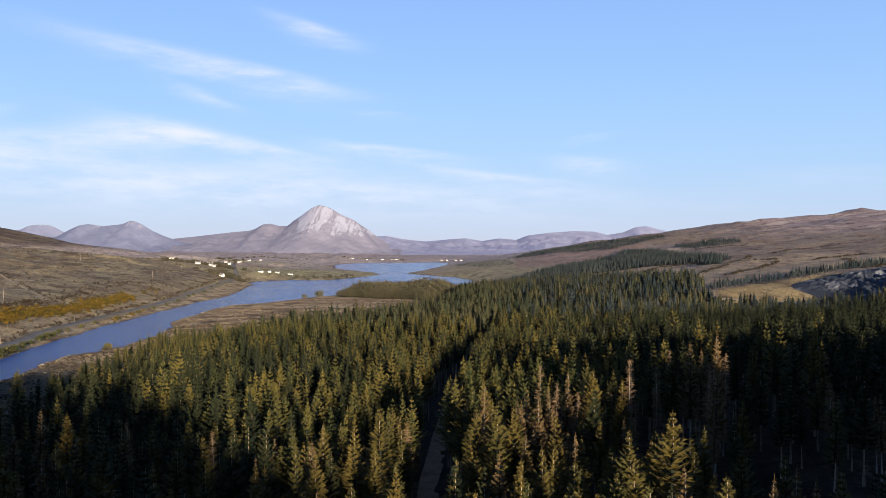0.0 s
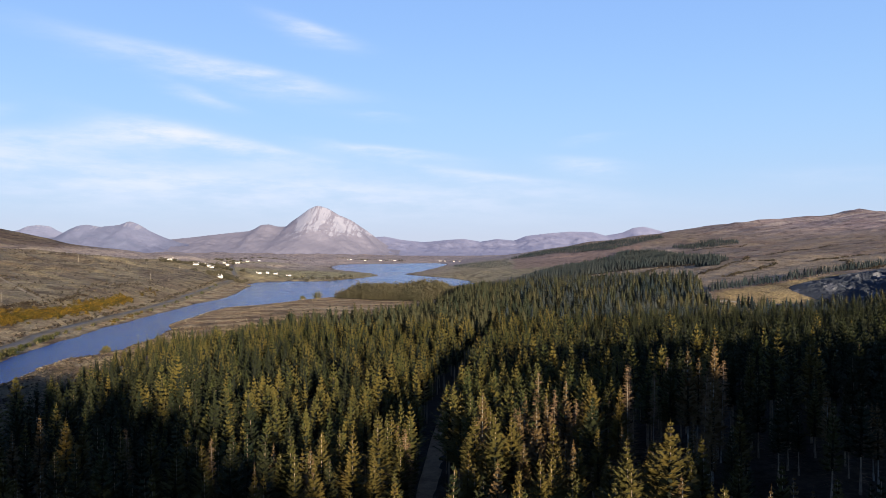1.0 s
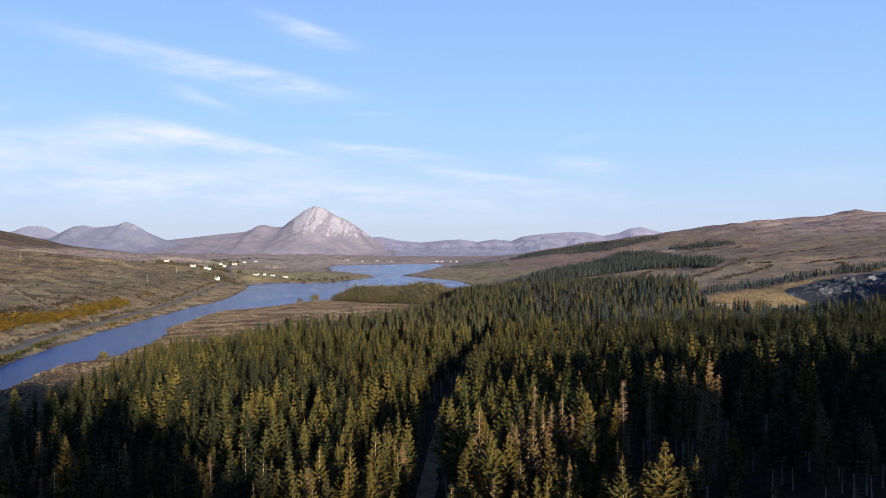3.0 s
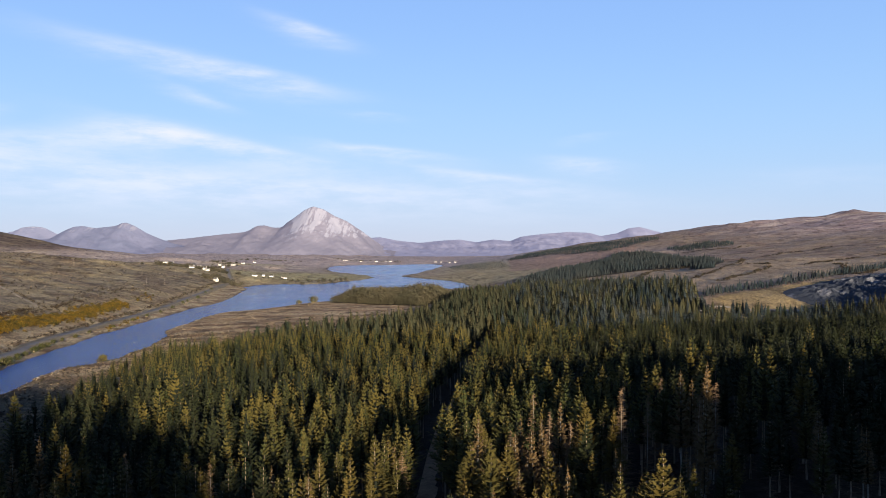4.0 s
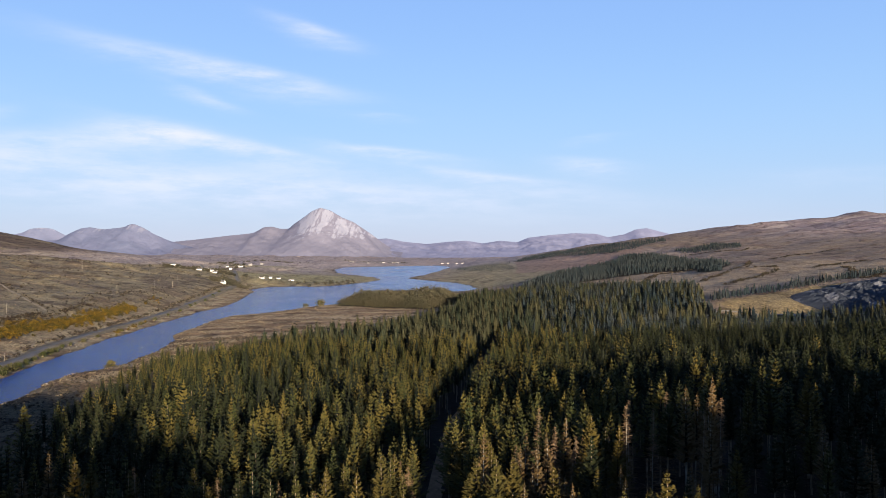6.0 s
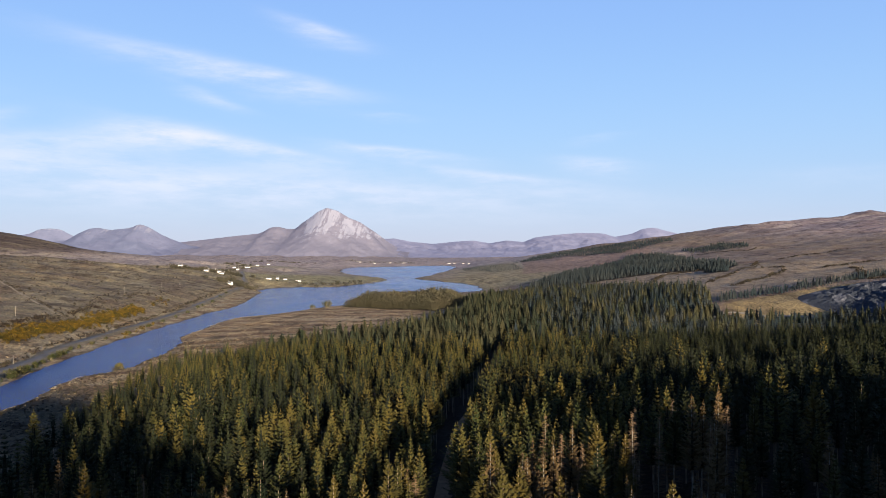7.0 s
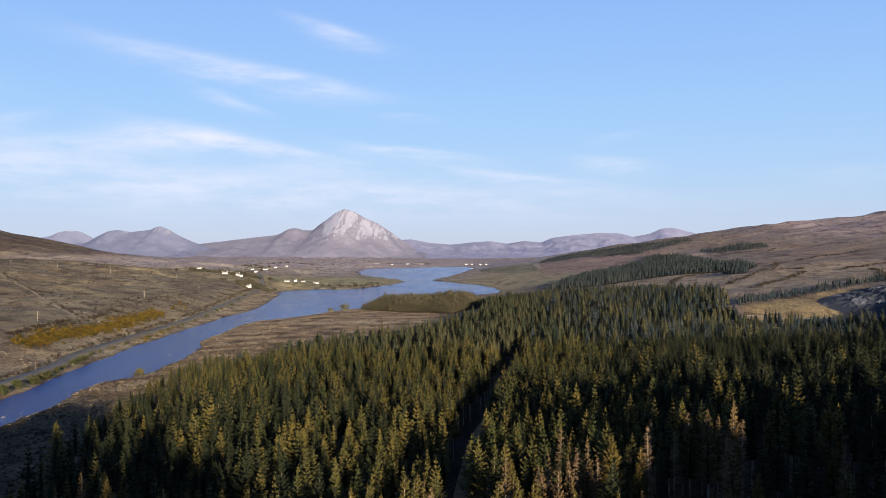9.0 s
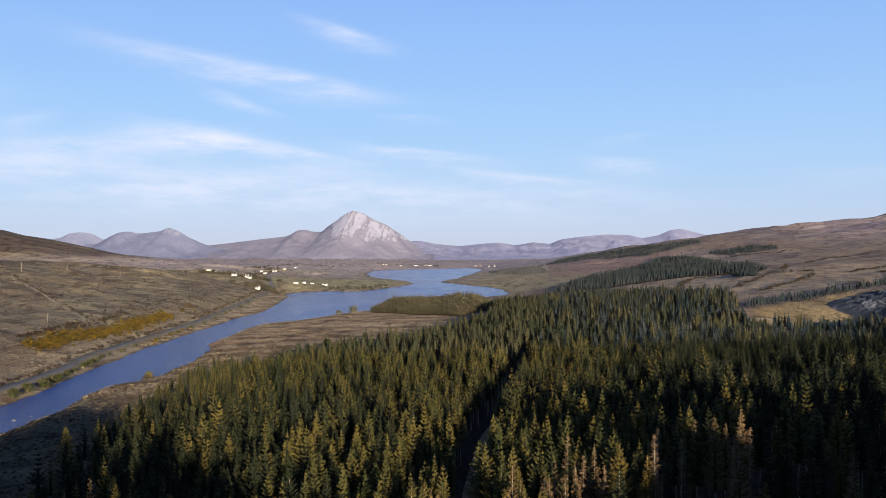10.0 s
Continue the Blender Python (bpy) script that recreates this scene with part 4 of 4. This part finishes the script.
    # rounded broadleaf wood on the lake shore, highest in two swells
    x, y = scatter(SMALL_WOOD, 3.6, 61, 0.95)
    swell = (0.66 + 0.42 * bell(x, y, -16, 745, 26, 60) + 0.28 * bell(x, y, -68, 745, 20, 50)) * (0.55 + 0.45 * step(0, 16, away(x, y, SMALL_WOOD, True)))
    stand("lakeside_wood", x, y, 14.5 * swell * rng.uniform(0.75, 1.1, len(x)), [bush(120 + k, 100, 1.05, 0.14) for k in range(4)], LARCH, "small rounded brown-green wood beside the lake", 20)
    # hedges and gardens of the hamlet
    spots = [along(l, w, c, rng) for l, w, c in (([(-375, 1150), (-330, 1200), (-300, 1180)], 12, 130), ([(-282, 1015), (-262, 1040), (-276, 1100)], 7, 110), ([(-372, 1350), (-440, 1640), (-420, 1780)], 12, 70),
                                                  ([(-215, 1190), (-170, 1215), (-150, 1290)], 14, 34), ([(-520, 1960), (-460, 1900)], 14, 40), ([(-380, 2900), (-150, 2930)], 20, 50), ([(-620, 2500), (-420, 2550)], 14, 70))]
    x, y = np.concatenate([s[0] for s in spots]), np.concatenate([s[1] for s in spots])
    stand("garden_trees", x, y, rng.uniform(2.5, 6.5, len(x)), rich, GARDEN, "bare grey-brown garden trees and hedges", 18)


build_growth()


def shrub_thing(seed, mat, label, category="shrub", name="shrub"):
    thing = new(name)
    part("crown", mesh_from("crown", *bush(seed, 420, 0.9, 0.15), mat), thing)
    bm = bmesh.new()
    for k in range(5):
        a = 1.257 * k + seed
        m = Matrix.Translation((0.05 * math.cos(a), 0.05 * math.sin(a), 0.22)) @ Euler((0.45 * math.sin(a), -0.45 * math.cos(a), 0)).to_matrix().to_4x4()
        bmesh.ops.create_cone(bm, segments=6, radius1=0.022, radius2=0.008, depth=0.55, matrix=m, cap_ends=True)
    me = bpy.data.meshes.new("stem")
    bm.to_mesh(me)
    bm.free()
    me.materials.append(BARK)
    part("stem", me, thing)
    return tagged(thing, label, category)


def place(ob, x, y, size, turn=0.0, sink=0.05):
    ob.matrix_world = pose(x, y, float(height(x, y)) - sink, 0, 0, turn) @ Matrix.Diagonal((size, size, size, 1))


def build_shrubs():
    rng = np.random.RandomState(9)
    base = [shrub_thing(k, SHRUB, "olive green willow bush on the river bank") for k in (3, 4, 5)]
    for ob in base:
        tagged(ob, group="bushes along the river bank")
    spots = [(-172.5, 338, 4.5), (-173, 345, 3.6), (-175.5, 356, 3.2), (-177, 366, 2.6), (-179, 378, 3.4), (-180.5, 388, 3.8), (-182, 397, 3.2), (-184, 408, 2.6),
             (-185, 420, 2.2), (-187, 440, 2.6), (-189, 462, 2.2), (-190, 498, 2.0), (-194, 540, 2.4), (-197, 575, 2.6), (-200, 612, 2.2), (-205, 655, 2.8), (-211, 700, 3.0),
             (-213, 720, 2.6), (-218, 768, 3.2), (-228, 830, 3.4), (-236, 880, 3.6), (-170, 326, 5.0), (-169, 312, 4.6), (-168, 300, 4.4)]
    for i, (x, y, size) in enumerate(spots):
        ob = base[i] if i < 3 else copy_thing(base[i % 3], Matrix())
        place(ob, x, y, size, rng.uniform(0, 360))
    for x, y, size, text in ((-119, 712, 4.6, "lone dark bush at the lake edge"), (-111, 734, 7.5, "lone bushy tree at the lake edge"), (-139, 352, 4.0, "small dark tree on the river bank"), (-138, 346, 2.6, "low bush on the river bank")):
        place(shrub_thing(int(size * 10), SPRUCE_FAR if size != 2.6 else HEATH, text), x, y, size, 40)


build_shrubs()


# ---- dead trees in the stand ----
def dead_spruce(seed, tall):
    rng = np.random.RandomState(seed)
    _, trunk, _ = spruce(seed, tall, 2, 3, 0, 0.3, 1.0)
    verts, tris = [], []
    for _ in range(330):
        f = rng.uniform(0.12, 0.98)
        a, span = rng.uniform(0, 6.283), (2.3 * (1 - f) ** 0.8 + 0.15) * rng.uniform(0.4, 1.1)
        out, side = np.array((math.cos(a), math.sin(a), rng.uniform(-0.15, 0.35))), np.array((-math.sin(a), math.cos(a), 0))
        p = np.array((0, 0, tall * f))
        pieces = [(p - side * 0.028, p + np.array((0, 0, 0.06)), p + out * span)]
        for s in (0.35, 0.55, 0.75):
            pieces.append((p + out * span * s, p + out * span * (s + 0.05) + np.array((0, 0, 0.05)), p + out * span * (s + 0.26) + side * span * 0.3 * rng.choice((-1, 1)) - np.array((0, 0, 0.08))))
        for piece in pieces:
            tris.append((len(verts), len(verts) + 1, len(verts) + 2))
            verts += piece
    thing = new("dead_spruce")
    slim = trunk[0] * np.array((0.62, 0.62, 1.0))
    part("trunk", mesh_from("trunk", slim, trunk[1], BLEACHED, True), thing, "bleached bare trunk")
    tagged(part("bare_crown", mesh_from("bare_crown", np.array(verts), np.array(tris), DEAD), thing, "grey-brown needleless twigs"), kind="stuff")
    return tagged(thing, "dead needleless spruce with a bleached pale trunk", "tree", "dead spruces in the stand")


def build_dead():
    rng = np.random.RandomState(4)
    base = [dead_spruce(5, 15.0), dead_spruce(8, 13.0), dead_spruce(12, 16.5)]
    spots = [(15, 124), (20, 129), (29, 124), (34, 117), (9.5, 121), (13, 129), (-8, 126), (-6, 119), (-43, 117), (33, 131), (23, 126), (27, 131), (17.5, 121), (-46, 113), (-30, 112), (38, 122), (11, 133), (24.5, 119)]
    for i, (x, y) in enumerate(spots):
        ob = base[i] if i < 3 else copy_thing(base[i % 3], Matrix())
        ob.matrix_world = pose(x, y, float(height(x, y)) - 0.1, rng.uniform(-2.5, 2.5), rng.uniform(-2.5, 2.5), rng.uniform(0, 360)) @ Matrix.Scale(rng.uniform(0.85, 1.08), 4)


build_dead()


# ---- road, poles and houses ----
def ribbon(name, line, offs, lift, mat, label, category):
    side = np.gradient(line, axis=0)
    side = np.stack([side[:, 1], -side[:, 0]], 1) / np.linalg.norm(side, axis=1)[:, None]
    p = line[:, None, :] + side[:, None, :] * np.array(offs)[None, :, None]
    z = height(p[..., 0].ravel(), p[..., 1].ravel()).reshape(p.shape[:2])
    z = np.maximum(z.mean(1, keepdims=True) * 0.9 + z * 0.1, 0.9) + np.array(lift)[None]
    me = mesh_from(name, np.dstack([p, z]).reshape(-1, 3), sheet(len(offs), len(line))[:, ::-1], mat, True)
    return tagged(new(name, me), label, category, kind="structure")


ribbon("verge", ROAD, (-5.0, -3.9, 3.7, 5.0), (-1.2, 0.42, 0.42, -1.4), VERGE, "gravel verges of the lakeside road", "verge")
ribbon("hill_path", rounded([(-407, 730), (-349, 645), (-329, 620), (-298, 583), (-266, 543), (-242, 514), (-233, 506)], 6), (-0.8, -0.5, 0.5, 0.8), (-0.1, 0.18, 0.18, -0.1), PALE_PATH, "pale footpath down the hillside", "path")
ribbon("road", ROAD, (-2.2, -2.1, 0, 2.1, 2.2), (0.38, 0.50, 0.56, 0.50, 0.38), ASPHALT, "grey asphalt lakeside road", "road")


def box(bm, x, y, z, sx, sy, sz):
    bmesh.ops.create_cube(bm, size=1.0, matrix=Matrix.Translation((x, y, z)) @ Matrix.Diagonal((sx, sy, sz, 1)))


def solid(name, bm, mat, parent, label="", bevel=0.0):
    if bevel:
        bmesh.ops.bevel(bm, geom=bm.edges[:], offset=bevel, segments=1, affect="EDGES")
    me = bpy.data.meshes.new(name)
    bm.to_mesh(me)
    bm.free()
    me.materials.append(mat)
    return part(name, me, parent, label)


def utility_pole():
    thing = new("utility_pole")
    bm = bmesh.new()
    bmesh.ops.create_cone(bm, segments=10, radius1=0.135, radius2=0.095, depth=9.4, cap_ends=True, matrix=Matrix.Translation((0, 0, 4.3)))
    solid("shaft", bm, POLE_WOOD, thing)
    bm = bmesh.new()
    box(bm, 0, 0.13, 8.5, 1.3, 0.10, 0.12)
    arm = solid("crossarm", bm, POLE_WOOD, thing, "", 0.015)
    for x in (-0.52, 0.0, 0.52):
        bm = bmesh.new()
        bmesh.ops.create_cone(bm, segments=8, radius1=0.06, radius2=0.035, depth=0.22, cap_ends=True, matrix=Matrix.Translation((x, 0.13, 8.66)))
        solid("insulator", bm, CERAMIC, arm, "brown ceramic insulator")
    return tagged(thing, "weathered wooden utility pole with a short crossarm", "utility pole", "poles along the valley")


def build_poles():
    first = utility_pole()
    hill = [(-427, 783, 0.95), (-420, 858, 0.85), (-382, 896, 0.9), (-241, 468, 0.62), (-260, 673, 0.72), (-261, 761, 0.72), (-257, 799, 0.72), (-281, 890, 0.72), (-299, 966, 0.72), (-310, 891, 0.72), (-262, 1160, 0.95)]
    posts = [(-184.5, 356, 0.43), (-196.5, 454, 0.36), (-197.5, 494, 0.36), (-199, 532, 0.36), (-205, 588, 0.40), (-208.5, 636, 0.40), (-217, 685, 0.40)]
    for i, (x, y, size) in enumerate(hill + posts):
        ob = first if i == 0 else copy_thing(first, Matrix())
        ob.matrix_world = pose(x, y, float(height(x, y)), 0, 0, 25 if i < len(hill) else -5) @ Matrix.Scale(size, 4)


build_poles()


def cottage(length, depth, eaves, pitch, openings):
    """A whitewashed house with its front to -y: walls, gabled slate roof, chimneys, door and windows."""
    thing = new("cottage")
    ridge = eaves + pitch * depth / 2
    bm = bmesh.new()
    ring = [bm.verts.new(v) for x in (-length / 2, length / 2) for v in ((x, -depth / 2, -0.6), (x, depth / 2, -0.6), (x, depth / 2, eaves), (x, 0, ridge), (x, -depth / 2, eaves))]
    for face in ((0, 1, 2, 3, 4), (9, 8, 7, 6, 5), (0, 4, 9, 5), (1, 6, 7, 2), (2, 7, 8, 3), (3, 8, 9, 4), (0, 5, 6, 1)):
        bm.faces.new([ring[i] for i in face])
    walls = solid("wall", bm, RENDER, thing, "whitewashed wall")
    bm = bmesh.new()
    over, thick = 0.35, 0.16
    run = depth / 2 + over
    prof = [(-run, eaves - pitch * over + 0.02), (0, ridge + 0.03), (run, eaves - pitch * over + 0.02), (run, eaves - pitch * over + thick), (0, ridge + thick + 0.06), (-run, eaves - pitch * over + thick)]
    rows = [[bm.verts.new((x, py, pz)) for py, pz in prof] for x in (-length / 2 - 0.25, length / 2 + 0.25)]
    bm.faces.new(rows[0])
    bm.faces.new(rows[1][::-1])
    for k in range(6):
        bm.faces.new((rows[0][k], rows[1][k], rows[1][(k + 1) % 6], rows[0][(k + 1) % 6]))
    roof = solid("roof", bm, SLATE, thing, "grey slate roof")
    for x in (-length / 2 + 0.5, length / 2 - 0.5):
        bm = bmesh.new()
        box(bm, x, 0, ridge + 0.35, 0.8, 0.6, 1.3)
        box(bm, x, 0, ridge + 1.05, 0.95, 0.75, 0.14)
        solid("chimney", bm, RENDER, roof, "whitewashed chimney")
    bm = bmesh.new()
    box(bm, 0.4, -depth / 2 - 0.02, 1.0, 0.95, 0.1, 2.05)
    solid("door", bm, PAINT, thing, "dark painted door")
    for i in range(openings):
        x = -length / 2 + length * (i + 0.5) / openings
        if abs(x - 0.4) < 1.2:
            continue
        bm = bmesh.new()
        for dx, dz, sx, sz in ((-0.55, 1.5, 0.09, 1.25), (0.55, 1.5, 0.09, 1.25), (0, 2.1, 1.2, 0.09), (0, 0.9, 1.2, 0.09), (0, 1.5, 0.06, 1.2)):
            box(bm, x + dx, -depth / 2 - 0.03, dz, sx, 0.09, sz)
        window = solid("window", bm, PAINT, walls, "dark window frame")
        bm = bmesh.new()
        box(bm, x, -depth / 2 - 0.012, 1.5, 1.08, 0.03, 1.15)
        solid("pane", bm, GLASS, thing)
    return tagged(thing, "low whitewashed cottage with a grey slate roof", "house", "houses of the valley")


def build_houses():
    kinds = [cottage(13.0, 6.6, 2.9, 0.75, 5), cottage(18.0, 7.0, 3.0, 0.55, 6), cottage(9.5, 7.2, 4.6, 0.85, 4)]
    spots = [(-337, 1160, 0, 12), (-379, 1178, 1, 8), (-266, 1012, 2, -25), (-339, 1202, 0, -30), (-317, 1163, 0, 20), (-325, 1180, 2, 5), (-363, 1361, 0, 0), (-448, 1738, 0, 10), (-417, 1641, 2, -12),
             (-423, 1743, 1, 25), (-433, 1874, 0, -8), (-470, 1800, 0, 15), (-263, 1206, 1, 4), (-250, 1258, 0, 6), (-257, 1236, 2, 0), (-232, 1262, 1, -5), (-486, 2232, 0, 0)]
    # farther houses at the head of the lake
    spots += [(-337, 2910, 1, 0), (-323, 2876, 0, 20), (-226, 2902, 1, 8), (-180, 2919, 1, -10), (-195, 2935, 0, 12), (-267, 2799, 0, 0), (-28, 2937, 1, 0), (-10, 2925, 0, 14), (19, 2816, 0, 0), (36, 2715, 0, 10), (-400, 2990, 0, 0), (-372, 1186, 2, 8)]
    used = set()
    for x, y, kind, turn in spots:
        ob = kinds[kind] if kind not in used else copy_thing(kinds[kind], Matrix())
        used.add(kind)
        ob.matrix_world = pose(x, y, float(height(x, y)) + 0.1, 0, 0, turn) @ Matrix.Scale(0.42 if x > -265 and y < 1300 else 0.52, 4)


build_houses()


# ---- quarry and stones ----
def build_quarry():
    xs, ys = np.linspace(200, 345, 88), np.linspace(450, 575, 76)
    x, y = (a.ravel() for a in np.meshgrid(xs, ys))
    edge = 1 - bell(x, y, 256, 510, 50, 42)
    rugged = np.array([4.0 * abs(noise.fractal(Vector((a * 0.045, b * 0.06, 3.1)), 0.8, 2.1, 5)) + 1.1 * noise.noise(Vector((a * 0.35, b * 0.35, 7))) for a, b in zip(x, y)])
    z = height(x, y) + rugged * step(0.75, 0.25, edge) + 0.4 - 3.0 * step(0.60, 0.95, edge)
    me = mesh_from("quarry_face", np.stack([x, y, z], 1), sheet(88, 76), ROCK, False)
    tagged(new("quarry_face", me), "broken rock of an old quarry, shade put into its colour", "quarry", kind="structure")
    rng = np.random.RandomState(3)
    shared = []
    for k in range(4):
        bm = bmesh.new()
        bmesh.ops.create_icosphere(bm, subdivisions=2, radius=1.0)
        for v in bm.verts:
            v.co *= 0.75 + 0.4 * noise.noise(v.co * 1.3 + Vector((k * 7, 0, 0))) + 0.12 * noise.noise(v.co * 4)
            v.co.z *= 0.7
        me = bpy.data.meshes.new("boulder")
        bm.to_mesh(me)
        bm.free()
        me.materials.append(STONE)
        shared.append(me)
    spots = [(-146, 261, 1.2), (-148, 257, 0.7), (-144, 268, 0.9), (-143, 305, 0.8), (-152, 425, 1.0), (-156, 470, 0.8), (-160, 560, 1.1), (-163, 500, 0.7)]
    spots += [(rng.uniform(205, 255), rng.uniform(455, 490), rng.uniform(0.7, 1.9)) for _ in range(12)]
    for i, (x, y, r) in enumerate(spots):
        ob = new("boulder", shared[i % 4])
        ob.matrix_world = pose(x, y, max(float(height(x, y)), -0.3), 0, 0, rng.uniform(0, 360)) @ Matrix.Scale(r, 4)
        tagged(ob, "rounded grey boulder at the water's edge" if x < 0 else "angular grey boulder below the quarry", "boulder", "boulders")


build_quarry()
ribbon("quarry_track", rounded([(128, 470), (151, 492), (163, 489), (171, 480), (190, 479), (215, 477), (245, 478)], 6), (-2.4, -1.8, 0, 1.8, 2.4), (0.0, 0.35, 0.45, 0.35, 0.0), BLEACHED, "pale bare track below the clearing", "track")
